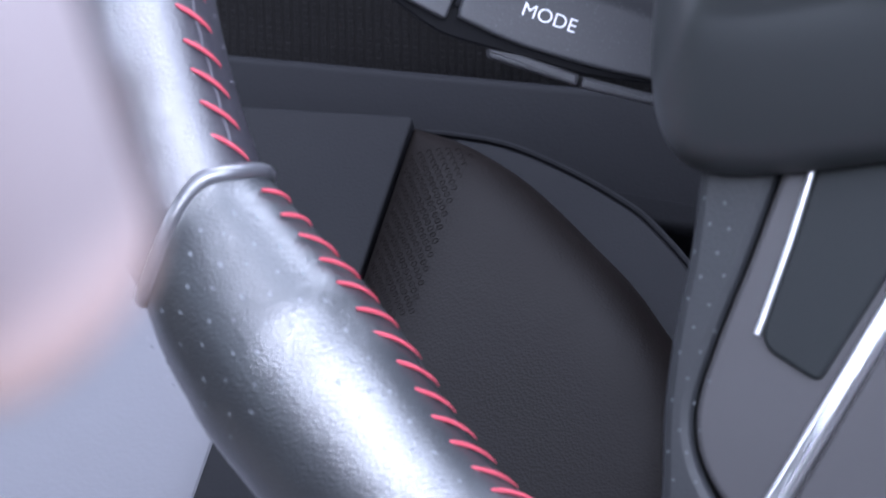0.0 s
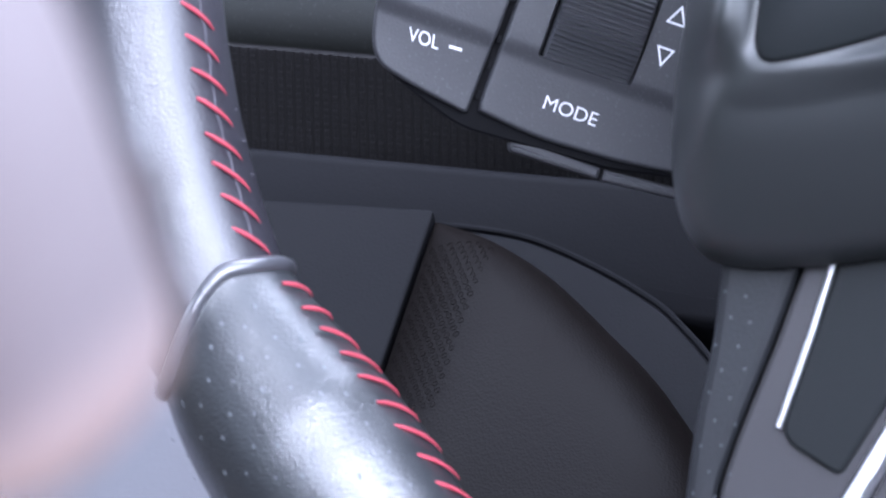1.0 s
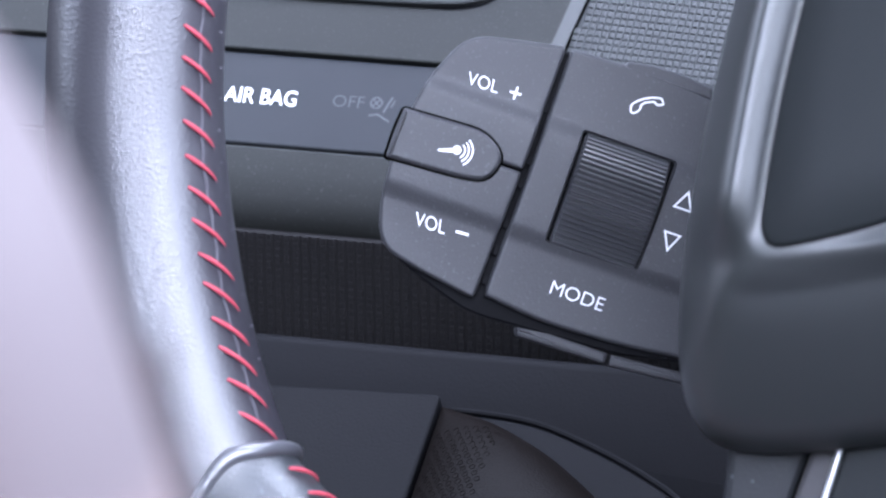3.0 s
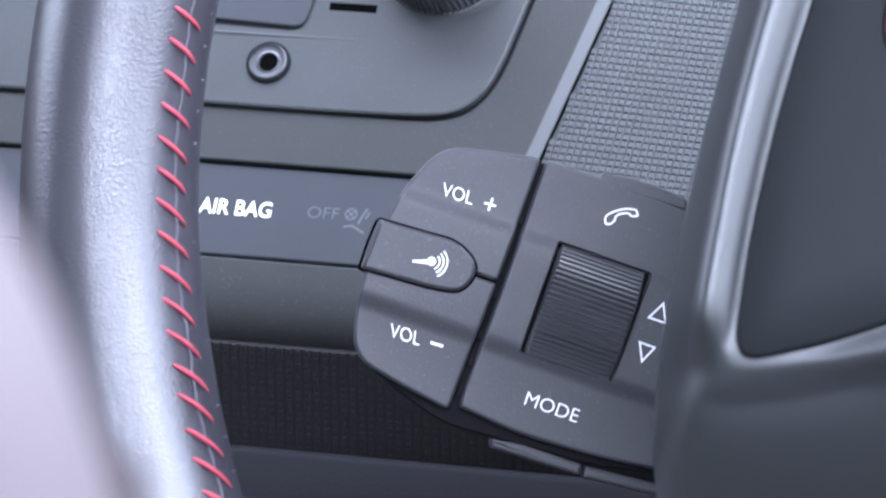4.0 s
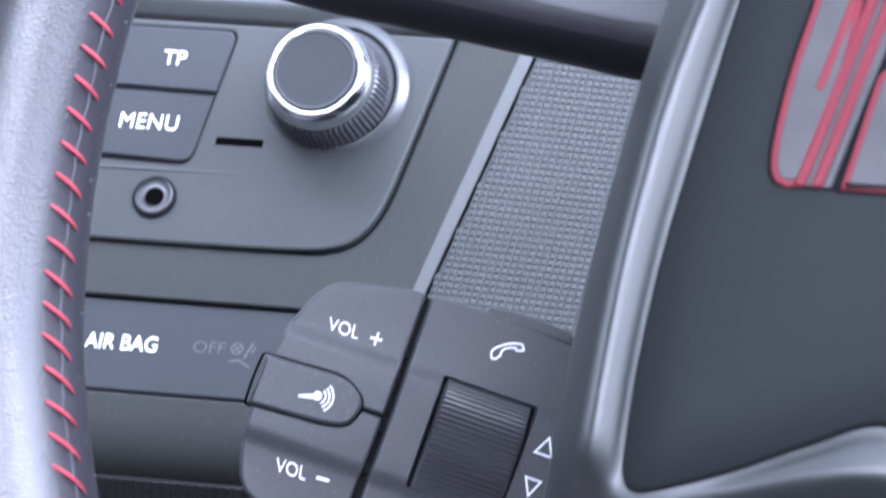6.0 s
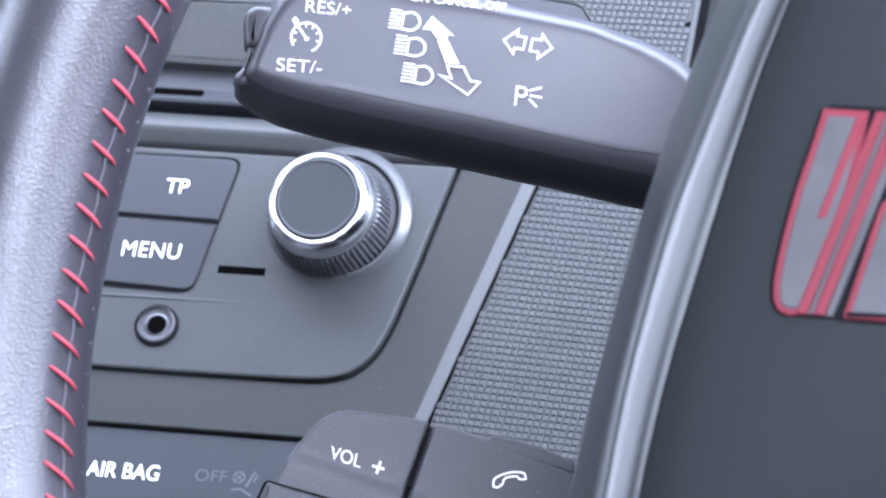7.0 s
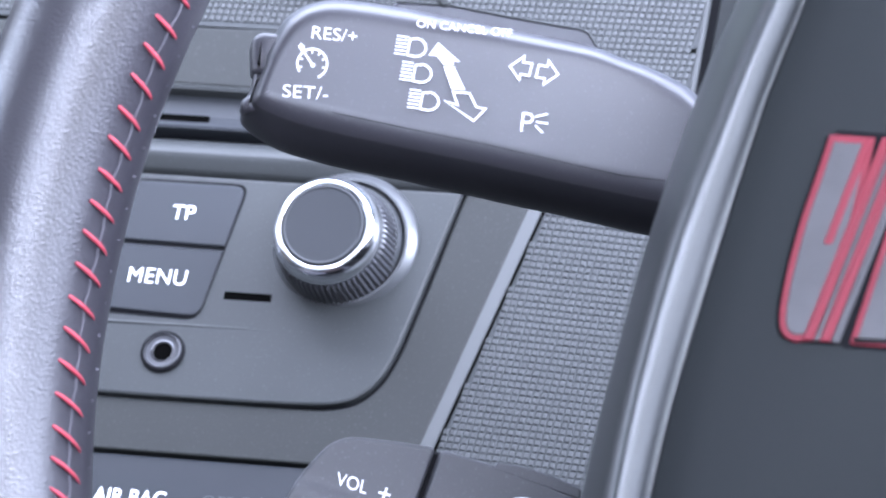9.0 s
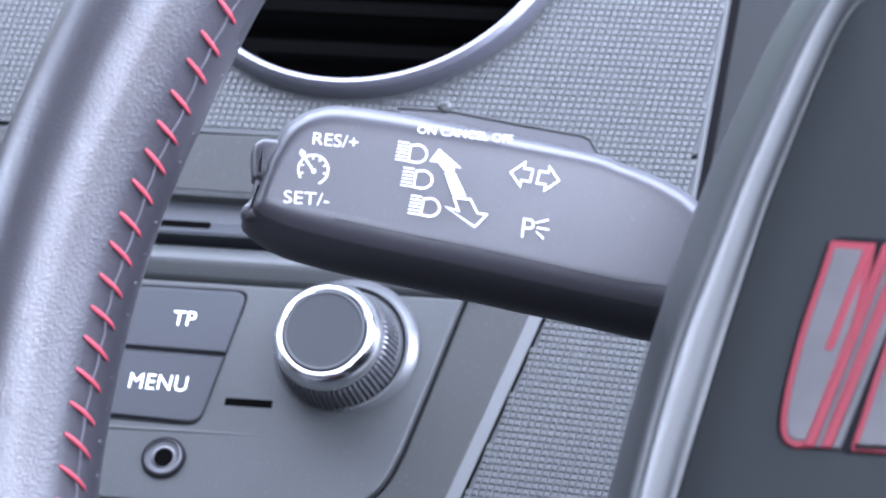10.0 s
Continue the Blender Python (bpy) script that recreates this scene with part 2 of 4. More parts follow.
def lettering(name, body, parent, x, y, z, w, h, turn=0.0, material=None, lean=0.0, bold=0.012, label="", wide=1.0):
    """Words w wide and h high whose lower left corner is at x, y."""
    cu = bpy.data.curves.new(name, "FONT")
    cu.body, cu.extrude, cu.bevel_depth, cu.bevel_resolution = body, 0.01, bold, 0
    cu.space_character = wide
    cu.offset = -0.010
    tmp = bpy.data.objects.new(name, cu)
    scene.collection.objects.link(tmp)
    bpy.context.view_layer.update()
    me = bpy.data.meshes.new_from_object(tmp.evaluated_get(bpy.context.evaluated_depsgraph_get()))
    bpy.data.objects.remove(tmp)
    n = len(me.vertices)
    co = np.zeros(n * 3)
    me.vertices.foreach_get("co", co)
    co = co.reshape(-1, 3)
    lo, hi = co.min(0), co.max(0)
    u = (co[:, 0] - lo[0]) / (hi[0] - lo[0]) * w
    v = (co[:, 1] - lo[1]) / (hi[1] - lo[1]) * h
    u = u + v * lean
    c, s = math.cos(radians(turn)), math.sin(radians(turn))
    out = np.stack([x + u * c - v * s, y + u * s + v * c, z + (co[:, 2] > 0) * 0.07 - 0.01], 1) * MM
    me.vertices.foreach_set("co", out.reshape(-1))
    me.materials.clear()
    me.materials.append(material or M_PRINT)
    ob = new(name, me)
    ob.parent = parent
    return tagged(ob, label)


def bumps(cells, size, z, high, u, v):
    """A mesh of small square studs at the given cell centres, along the axes u and v."""
    verts, faces = [], []
    for cx, cy in cells:
        b = len(verts)
        for k, zz in ((0.5, z), (0.36, z + high)):
            for sx, sy in ((-1, -1), (1, -1), (1, 1), (-1, 1)):
                verts.append(((cx + u[0] * sx * k * size[0] + v[0] * sy * k * size[1]) * MM, (cy + u[1] * sx * k * size[0] + v[1] * sy * k * size[1]) * MM, zz * MM))
        faces.append((b + 4, b + 5, b + 6, b + 7))
        for i in range(4):
            j = (i + 1) % 4
            faces.append((b + i, b + j, b + 4 + j, b + 4 + i))
    me = bpy.data.meshes.new("studs")
    me.from_pydata(verts, [], faces)
    return me


def box(x0, x1, y0, y1, z0, z1, bm=None):
    return loft([[(x0, y0, z0), (x1, y0, z0), (x1, y1, z0), (x0, y1, z0)], [(x0, y0, z1), (x1, y0, z1), (x1, y1, z1), (x0, y1, z1)]], bm=bm)


def rect(x0, x1, y0, y1):
    return [(x0, y0), (x1, y0), (x1, y1), (x0, y1)]


# ---- the cabin round it all (millimetres, z up from the floor) ----


def structure(name, bm, material, label):
    ob = new(name, as_mesh(name, bm, material))
    return tagged(ob, label, "car interior", kind="structure")


structure("floor", box(-760, 840, -2100, 900, -30, 0), M_CARPET, "grey carpeted floor of the car")
# unseen roof, its openings made up to suit the added lamps
roof = box(-760, 840, -2100, -1240, 1230, 1260)
box(-760, 560, -640, -480, 1230, 1260, roof)
box(740, 840, -640, -480, 1230, 1260, roof)
box(-760, 0, -1240, -640, 1230, 1260, roof)
box(740, 840, -1240, -640, 1230, 1260, roof)
box(-760, 840, 100, 190, 1230, 1260, roof)
box(-760, -180, -480, 100, 1230, 1260, roof)
box(740, 840, -480, 100, 1230, 1260, roof)
structure("ceiling", roof, M_LINING, "unseen pale fabric roof lining, open where the added lamps hang")
# unseen side, closed where sky light would brighten the rim's flank
side = box(-760, -722, -2100, 900, 0, 780)
for y0, y1 in ((-2100, -1750), (-1000, -330), (380, 900)):
    box(-760, -722, y0, y1, 780, 1130, side)
box(-760, -722, -2100, 560, 1130, 1230, side)
structure("wall_left", side, M_TRIM, "unseen dark passenger-side door trim, its apertures placed to shape the light")
# unseen side, its apertures placed so the sun reaches only the headrest
side = box(802, 840, -2100, 900, 0, 780)
box(802, 840, -2100, -1750, 780, 1130, side)
box(802, 840, -1050, -1000, 780, 1130, side)
box(802, 840, -620, -590, 780, 1130, side)
box(802, 840, 50, 60, 780, 1130, side)
box(802, 840, 450, 900, 780, 1130, side)
box(802, 840, -2100, 560, 1130, 1230, side)
structure("wall_right", side, M_TRIM, "unseen dark driver-side trim, its apertures placed to shape the light")
# opaque pane added out of view so that the sun misses the wheel
pane = structure("window_1", box(812, 818, -590, 50, 780, 1130), M_SUN_BLOCK, "unseen dark pane that keeps the sun out of the driver-side aperture")
back = box(-722, 802, -2100, -2070, 0, 850)
box(-722, 802, -2100, -2070, 1220, 1230, back)
structure("wall_back", back, M_TRIM, "dark rear bulkhead below the back window")
structure("wall_front", box(-722, 802, 870, 900, 0, 850), M_DARK, "dark bulkhead below the windscreen")

# ---- dashboard ----
DASH = pose(0.1740, 0.2754, 0.6716, 50, 0, 0)
dashboard = thing("dashboard", DASH, "grey plastic dashboard centre with textured trim beside the steering wheel", "dashboard")


def edge_x(y):
    """Right edge of the centre panel at height y."""
    return 31.1 + (y + 42) * 0.238


# the body behind: a long bolster across the car
prof = [(-160, -200), (-95, -60), (-92, -7), (40, -7), (70, -40), (198, -40), (205, -60), (230, -260), (-60, -420)]
loops = [[(x, p[0], p[1]) for p in rounded(prof, [40, 4, 2, 2, 6, 6, 6, 30, 30], 3)] for x in (-890, 620)]
part("body", loft(loops), M_DARK, dashboard)

# centre frame, in front of the body
corner = smooth([(-4.4, -34.4), (3.7, -33.9), (9.0, -32.8), (12.2, -31.1), (15.0, -28.2), (17.4, -23.8), (19.4, -17.0)], 4, False)
bez = [Vector((-185, 23.5)), Vector((-185, -34.7)), Vector((-32, -34.8)), Vector((-12.6, -34.6))] + corner + [Vector((22.4, -2.1)), Vector((27.2, 23.3))]
left_edge = lambda y: edge_x(y) - 2.5
roll = [(-72.9, -8), (-72.9, -0.6), (-73.5, 0.0), (-79, -0.3), (-84, -1.4), (-88, -3.4), (-90.6, -6.0), (-91.5, -9.0)]
part("lower_panel", loft([[(-190, y, z) for y, z in roll], [(left_edge(y), y, z) for y, z in roll]]), M_FRAME, dashboard, sharp=40)
# upright piece between the stereo and the textured trim
inner = sorted([tuple(p) for p in inset(bez, -0.8) if p[0] > 3.2 and p[1] < 23.2], key=lambda p: -p[1])
up_piece = [(-190, -48.6), (left_edge(-48.6), -48.6), (left_edge(46), 46), (32, 46)] + inner + [(3, -34.75), (-190, -35.6)]
part("side_panel", plate(up_piece, -6, 0.003, 0.5), M_FRAME, dashboard)
# chamfer along the slanting edge, paler for the light it catches
c0, c1 = -91.5, 60
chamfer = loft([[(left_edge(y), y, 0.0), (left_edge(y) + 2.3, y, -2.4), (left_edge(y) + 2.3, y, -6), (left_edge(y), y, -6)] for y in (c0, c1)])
part("strip_joint", loft([[(edge_x(y) - 0.3, y, -5.5), (edge_x(y) + 0.45, y, -5.5), (edge_x(y) + 0.45, y, -3.05), (edge_x(y) - 0.3, y, -3.05)] for y in (c0 + 12, c1)]), M_HOLE_SHADE, dashboard)
part("edge_strip", chamfer, M_EDGE_LIT, dashboard, "bevelled edge of the centre panel, paler for the light it catches")
# indicator strip with its words
bag = [(-190, -72.3), (left_edge(-72), -72.0), (left_edge(-49.1), -49.1), (-190, -49.0)]
strip = part("indicator_strip", plate(bag, -6, -1.0, 0.5), M_BUTTON, dashboard, "dark strip with the airbag warning")
lettering("lettering", "AIR BAG", strip, -47.2, -61.9, -1.0, 17.6, 3.9, 0.0, bold=0.012)
lettering("dim_lettering", "OFF", strip, -20.8, -61.0, -1.0, 7.6, 2.9, 0.6, M_DIM, bold=0.0)
icon = ribbon(arc(-10.3, -59.3, 1.35, 0, 360, 18), 0.35, -1.0, True)
ribbon([(-11.2, -60.2), (-9.4, -58.4)], 0.35, -1.0, bm=icon)
ribbon([(-11.2, -58.4), (-9.4, -60.2)], 0.35, -0.996, bm=icon)
ribbon([(-8.2, -61.6), (-7.4, -59.4), (-6.6, -57.6)], 0.5, -1.0, bm=icon)
ribbon([(-11.6, -62.6), (-9.4, -62.2), (-6.4, -63.8)], 0.5, -1.0, bm=icon)
ribbon([(-6.6, -60.2), (-5.9, -58.4)], 0.4, -1.0, bm=icon)
part("symbol", icon, M_DIM, strip)

# ledge and switch row above the stereo
part("switch_cover", plate([(-190, 49.3), (-20, 47.4), (-19, 64.2), (-190, 61.6)], -6, 1.0, 0.8), M_FRAME, dashboard, "blank grey cover over the switch row")
# ledge edge coloured paler, as its upward face catches the light
part("ledge_edge", loft([[(x, y + k, z) for y, z in ((48.6, -2.0), (48.4, 0.6), (47.8, 1.2), (46.9, 0.9), (46.4, -0.4), (46.2, -3.0))] for x, k in ((-190, 1.0), (-21, -0.4))]), M_EDGE_LIT, dashboard, "edge of the ledge, paler for the light it catches", sharp=50)
prof = [(46.6, -5.0), (46.6, -1.6), (41.0, -2.0), (40.4, -1.6), (37.2, 0.2), (36.5, 0.0), (36.2, -1.0), (36.2, -5.0)]
part("ledge", loft([[(x, y, z) for y, z in prof] for x in (-190, 32)]), M_BUTTON, dashboard, sharp=40)
part("slot", plate(rounded(rect(-64, -39.2, 38.0, 40.4), 0.4), -2.2, -0.55, 0.1), M_HOLE_SHADE, dashboard, "black slot")
part("groove", box(-190, 31, 32.6, 36.6, -6, -4.4), M_BLACK, dashboard)
prof = [(33.4, -5.0), (33.3, -0.6), (32.9, 0.6), (31.5, 1.7), (29.0, 3.0), (28.0, 3.1), (27.0, 2.7), (25.0, 1.7), (23.7, 0.9), (23.7, -5.0)]
part("lip", loft([[(x, y, z) for y, z in prof] for x in (-190, 29)]), M_BEZEL, dashboard, sharp=60)

# textured trim: a base sheet and thousands of studs
VENT = Vector((-15.4, 130.0))
trim_pts = [(edge_x(-80) - 2, -80), (76.4, -80), (76.9, 66.2), (edge_x(66) - 2, 66.2)]
part("textured_trim", plate(trim_pts, -7, -3.2, 0.02), M_TEXTBASE, dashboard, "grey trim with a fine studded weave")
part("upper_trim", ring_plate([(-190, 66.3), (76.9, 66.3), (76.9, 200), (-190, 200)], arc(VENT.x, VENT.y, 51, 0, 360, 60)[:-1], VENT, -7, -3.2, 0.02, deep=-7, floor=False), M_TEXTBASE, dashboard, "grey trim with a fine studded weave")
part("trim_return", plate([(-18.6, 46.8), (edge_x(46.8) - 2.1, 46.8), (edge_x(66.1) - 2.1, 66.1), (-18.6, 66.1)], -7, -3.2, 0.02), M_TEXTBASE, dashboard)
PX, PY, SKEW = 1.70, 1.72, 0.10
cells = []
for j in range(-36, 29):
    for i in range(-10, 42):
        x, y = i * PX + j * PY * SKEW + 30.0, j * PY - 0.05 * i * PX
        if edge_x(y) + 0.7 < x < 76.0 and y < 45.5:
            cells.append((x, y))
me = bumps(cells, (1.44, 1.56), -3.2, 0.30, (1, -0.05), (SKEW, 1))
me.materials.append(M_TEXT)
weave = new("studded_surface", me)
weave.parent = dashboard
tagged(weave, kind="stuff")
# the same weave goes on above, round the vent
cells = []
for j in range(0, 74):
    y = 46.2 + j * PY
    for i in range(-150, 60):
        x = i * PX + y * 0.12 + 20.0
        if -120 < x < 75.6 and (Vector((x, y)) - VENT).length > 54.0 and (y > 67.4 or x > edge_x(y) + 1.6 or (y > 61 and x > -17)):
            cells.append((x, y))
me = bumps(cells, (1.30, 1.70), -3.2, 0.36, (1, -0.01), (0.12, 1))
me.materials.append(M_TEXT)
upper_weave = new("studded_surface", me)
upper_weave.parent = dashboard
tagged(upper_weave, kind="stuff")
# dark joint and the binnacle cheek to the right of the trim
part("joint", box(76.8, 79.2, 20, 170, -8, -5.5), M_BLACK, dashboard)
# the rounded edge's highlight is put into a paler colour
part("trim_edge", tube([(76.5, 20, -3.4), (76.6, 66, -3.4), (76.4, 170, -3.4)], 0.8, 8), M_EDGE_LIT, dashboard, "rounded edge of the trim, paler for the light it catches")
part("binnacle_side", plate(rounded([(79.0, 10), (190, 10), (190, 170), (79.0, 170)], 1), -8, -4.2, 0.6), M_DARKCHEEK, dashboard)

# round air vent
vent = thing("air_vent", DASH @ pose(VENT.x * MM, VENT.y * MM, 0), "round air vent with a satin grey ring, slats coloured for deep shade", "air vent")
part("ring", lathe([(52.8, -4), (52.6, -1.2), (51.9, 1.0), (50.8, 2.2), (49.9, 2.0), (49.2, 0.8), (48.6, -5), (48.4, -26)], 96, cap=False), M_SATIN, vent, "satin grey ring")
# bowl and slats near black, the vent's inner shade put into their colour
part("bowl", lathe([(48.5, -25), (30, -28), (1, -30)], 64), M_HOLE_SHADE, vent)
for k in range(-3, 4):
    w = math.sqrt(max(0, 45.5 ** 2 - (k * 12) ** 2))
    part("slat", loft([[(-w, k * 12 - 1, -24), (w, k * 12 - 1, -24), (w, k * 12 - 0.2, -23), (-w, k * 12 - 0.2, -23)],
                       [(-w, k * 12 + 3, -19), (w, k * 12 + 3, -19), (w, k * 12 + 3.8, -18), (-w, k * 12 + 3.8, -18)]]), M_HOLE_SHADE, vent)

# ---- car stereo ----
stereo = thing("car_stereo", DASH, "dark grey car stereo panel with rotary knob and push buttons", "car stereo")
part("bezel", plate(bez, -6, 1.2, 0.7), M_BEZEL, stereo)
part("crease", tube([(-72, -16.4, 0.95), (-52, -16.3, 0.95), (-36, -16.1, 0.95), (-22, -15.9, 0.92), (-9, -15.9, 0.85)], lambda t: 0.62 - 0.3 * t, 8), M_BEZEL, stereo)
part("joint", plate(inset(bez, -0.75), -6, -0.6, 0.2), M_BLACK, stereo)
# buttons and slot
tp = rounded([(-70, 20.9), (-70, 5.3), (-27.5, 4.8), (-25.5, 21.1)], [1, 0.4, 0.4, 3.2], 6)
menu = rounded([(-70, 4.3), (-70, -12.6), (-30.3, -13.9), (-27.7, 3.8)], [0.4, 1, 3.2, 0.4], 6)
well = rounded([(-71, 21.7), (-71, -13.9), (-30.5, -14.7), (-24.7, 21.9)], [1, 1, 3.6, 3.6], 6)
part("button_gap", plate(well, 0.6, 1.25, 0.05), M_BLACK, stereo)
b1 = part("button", plate(tp, 0.6, 1.9, 0.45), M_BUTTON, stereo)
b2 = part("button", plate(menu, 0.6, 1.9, 0.45), M_BUTTON, stereo)
lettering("lettering", "TP", b1, -42.2, 11.2, 1.9, 5.6, 3.7, 0, bold=0.0)
lettering("lettering", "MENU", b2, -49.5, -6.1, 1.9, 14.3, 3.9, 0, bold=0.0, wide=1.05)
part("card_slot", plate(rect(-25.3, -13.7, -8.6, -6.6), 0.9, 1.28, 0.02), M_HOLE_SHADE, stereo, "narrow black slot")
# knob: flared foot, ribbed skirt, chrome ring, dark cap
knob = part("knob", lathe([(17.8, -3.0), (17.7, 0.0), (17.5, 0.7), (16.9, 1.5), (15.6, 2.5), (15.0, 2.6), (14.4, 1.2), (13.6, 4)], 72, (0.9, 1.3)), M_FOOT, stereo, "rotary knob on a flared silvery foot")
knob.matrix_local = pose(0.8 * MM, 6.4 * MM, 1.3 * MM, 8, 0, 0)
n = 64
gear = []
for z, r in ((0.8, 14.4), (1.4, 14.7), (10.8, 13.7), (11.4, 13.1)):
    ring_pts = []
    for i in range(n * 4):
        a = 2 * math.pi * i / (n * 4)
        rr = r - (0.6 if i % 4 in (2, 3) else 0)
        ring_pts.append((rr * math.cos(a), rr * math.sin(a), z))
    gear.append(ring_pts)
part("ribbed_skirt", loft(gear), M_ROLLER, knob, sharp=25)
part("chrome_ring", lathe([(12.4, 10.9), (13.1, 11.3), (13.2, 13.2), (12.8, 14.8), (11.9, 16.3), (11.2, 17.1), (10.7, 17.35), (10.2, 17.1)], 144, cap=False), M_CHROME, knob, "polished chrome ring", sharp=60)
part("cap", lathe([(10.3, 16.4), (9.95, 16.8), (9.8, 17.4), (9.4, 17.6), (9.0, 17.4), (5, 17.3), (0.3, 17.3)], 64), M_CAP, knob)
# socket
jack = part("audio_socket", lathe([(5.4, 1.1), (5.3, 1.8), (4.7, 2.1), (4.2, 1.9)], 40, (-37.2, -23.4), cap=False), M_BLACK, stereo)
part("metal_sleeve", lathe([(4.7, 1.3), (4.6, 2.0), (4.3, 2.2), (4.05, 1.75), (3.0, 1.65), (2.5, 1.8), (2.1, 1.2)], 40, (-37.2, -23.4), cap=False), M_SLEEVE, jack)
part("bore", lathe([(2.4, 1.42), (0.2, 1.40)], 24, (-37.2, -23.4)), M_HOLE_SHADE, jack)

# ---- lower console ----
cubby = thing("storage_cubby", DASH, "dark open cubby with a ribbed rubber back below the stereo", "storage cubby")
slope = pose(0, -92.3 * MM, -5 * MM, 42, 0, 0)
bw = part("back_wall", box(-190, 130, -70, 0, -6, 0), M_RUBBER, cubby)
bw.matrix_local = slope
ribs = []
for j in range(0, 30):
    for i in range(-84, 58):
        ribs.append((i * 2.2, -0.8 - j * 1.7))
me = bumps(ribs, (1.5, 1.76), 0, 0.3, (1, 0), (0, 1))
me.materials.append(M_RUBBER)
rib_ob = new("rib_mat", me)
rib_ob.parent = cubby
rib_ob.matrix_local = slope
tagged(rib_ob, kind="stuff")
part("lip", plate(rounded([(-190, -150), (130, -150), (130, -117), (-190, -117)], 4), -40, -3, 3, steps=4), M_BLACK, cubby, sharp=60)

LOW = pose(0.1961, 0.1835, 0.5753, 30, 0, 0)
console = thing("centre_console", LOW, "dark plastic centre console with arched opening and lid", "centre console")
arch = smooth([(0.6, 1.0), (6.9, 1.2), (20.4, -0.1), (34.6, -5.1), (49.3, -12.4), (60, -20), (76, -38), (95, -75), (110, -140)], 5, False)
outer = [(p.x, p.y) for p in arch] + [(110, -330), (0.6, -330)]
part("surround", plate(outer, -180, -6.5, 1.5), M_BLACK, console)
rim_line = [(p.x, p.y, -6.6) for p in arch]
part("edge", tube(rim_line, 0.8, 8), M_BLACK, console)
# pale panel added to fill the space; its light is put into the colour
part("gear_surround", plate(rounded([(-260, -330), (-22, -330), (-22, -52), (-50, -12), (-260, -30)], 6), -190, -14, 4), M_FILLER, console, "pale filler panel beside the lid, its light put into the colour")
part("lid", plate(rounded([(-20, -330), (-0.25, -330), (-0.25, 0.2), (-50, -2), (-50, -8), (-20, -50)], [2, 2, 1.5, 2, 2, 4]), -180, 0, 0.8), M_DARK, console, "flat dark lid")

# padded side of the console: a cushion domed towards its straight side and its arched top
crest = smooth([(0.4, -1.6), (5.5, -3.2), (12.7, -5.6), (20.3, -9.4), (32.6, -17.4), (48.7, -31.2), (69.8, -51.6), (88, -80), (98, -130), (100, -240)], 8, False)
pad = bmesh.new()
grid = []
for i in range(1, len(crest)):
    y, xr = crest[i].y, crest[i].x
    row = []
    for j in range(41):
        x = 0.1 + (xr - 0.1) * (j / 40) ** 1.3
        near_crest = min((Vector((x, y)) - q).length for q in crest[1:])
        z = -2.2 + 17 * (1 - math.exp(-(x - 0.4) / 17)) * (1 - math.exp(-near_crest / 7)) + 2.6 * (1 - math.exp(-x / 1.2)) * (1 - math.exp(-near_crest / 2))
        row.append(pad.verts.new((x * MM, y * MM, z * MM)))
    grid.append(row)
for a, b in zip(grid, grid[1:]):
    for j in range(40):
        pad.faces.new((a[j], b[j], b[j + 1], a[j + 1]))
part("padded_side", pad, M_PAD, console, "padded leathery cushion with a rounded arched top", sharp=80)

# ring-shaped embossing near the straight side of the cushion
emboss = bmesh.new()
for j in range(26):
    for i in range(7):
        x, y = 3.2 + i * 2.3 + (1.15 if j % 2 else 0), -14 - j * 2.0
        near_crest = min((Vector((x, y)) - q).length for q in crest[1:])
        if near_crest < 6:
            continue
        slope_z = lambda u: -2.2 + 17 * (1 - math.exp(-(u - 0.4) / 17)) * (1 - math.exp(-near_crest / 7)) + 2.6 * (1 - math.exp(-u / 1.2)) * (1 - math.exp(-near_crest / 2))
        tube([(x + 0.7 * math.cos(a), y + 0.7 * math.sin(a), slope_z(x + 0.7 * math.cos(a)) + 0.05) for a in [math.pi / 4 * k for k in range(8)]], 0.07, 4, True, emboss)
tagged(part("embossing", emboss, M_PAD, console), kind="stuff")

# ---- steering column with its two stalks ----
WHEEL = pose(0.37, 0, 0.72, 70, 0, 0)
column = thing("steering_column", WHEEL, "black plastic steering column shroud behind the wheel", "steering column")
col = [[(x * s, y * s - 4, z) for x, y in rounded(rect(-40, 40, -46, 40), 14)] for z, s in ((-45, 0.92), (-60, 1.0), (-190, 1.1), (-420, 0.9))]
part("shroud", loft(col), M_BLACK, column)

# audio control stalk
POD = pose(0.2581, 0.0404, 0.6722, 70.84, 19.63, 14.69)
pod = thing("audio_control_stalk", POD, "dark grey audio control stalk with volume keys and thumb roller", "control stalk")


def swell(bm, hi=1.3):
    """Raise the middle band of the face a little above its two ends."""
    for k in range(7):
        for y in (9.4 + 4.2 * k / 6, -8.4 - 4.2 * k / 6):
            bmesh.ops.bisect_plane(bm, geom=bm.verts[:] + bm.edges[:] + bm.faces[:], plane_co=(0, y * MM, 0), plane_no=(0, 1, 0))
    for v in bm.verts:
        if v.co.z > -0.004:
            y = v.co.y / MM
            k = min(1, max(0, (13.6 - y) / 4.2)) * min(1, max(0, (y + 12.6) / 4.2))
            v.co.z += hi * k * k * (3 - 2 * k) * MM
    return bm


key_top = rounded([(-1.1, 26.4), (-10.7, 24.6), (-19.9, 22.4), (-24.4, 12), (-26.2, 1.1), (-1.45, 1.2)], [1.2, 6, 5, 4, 0.9, 0.9], 5)
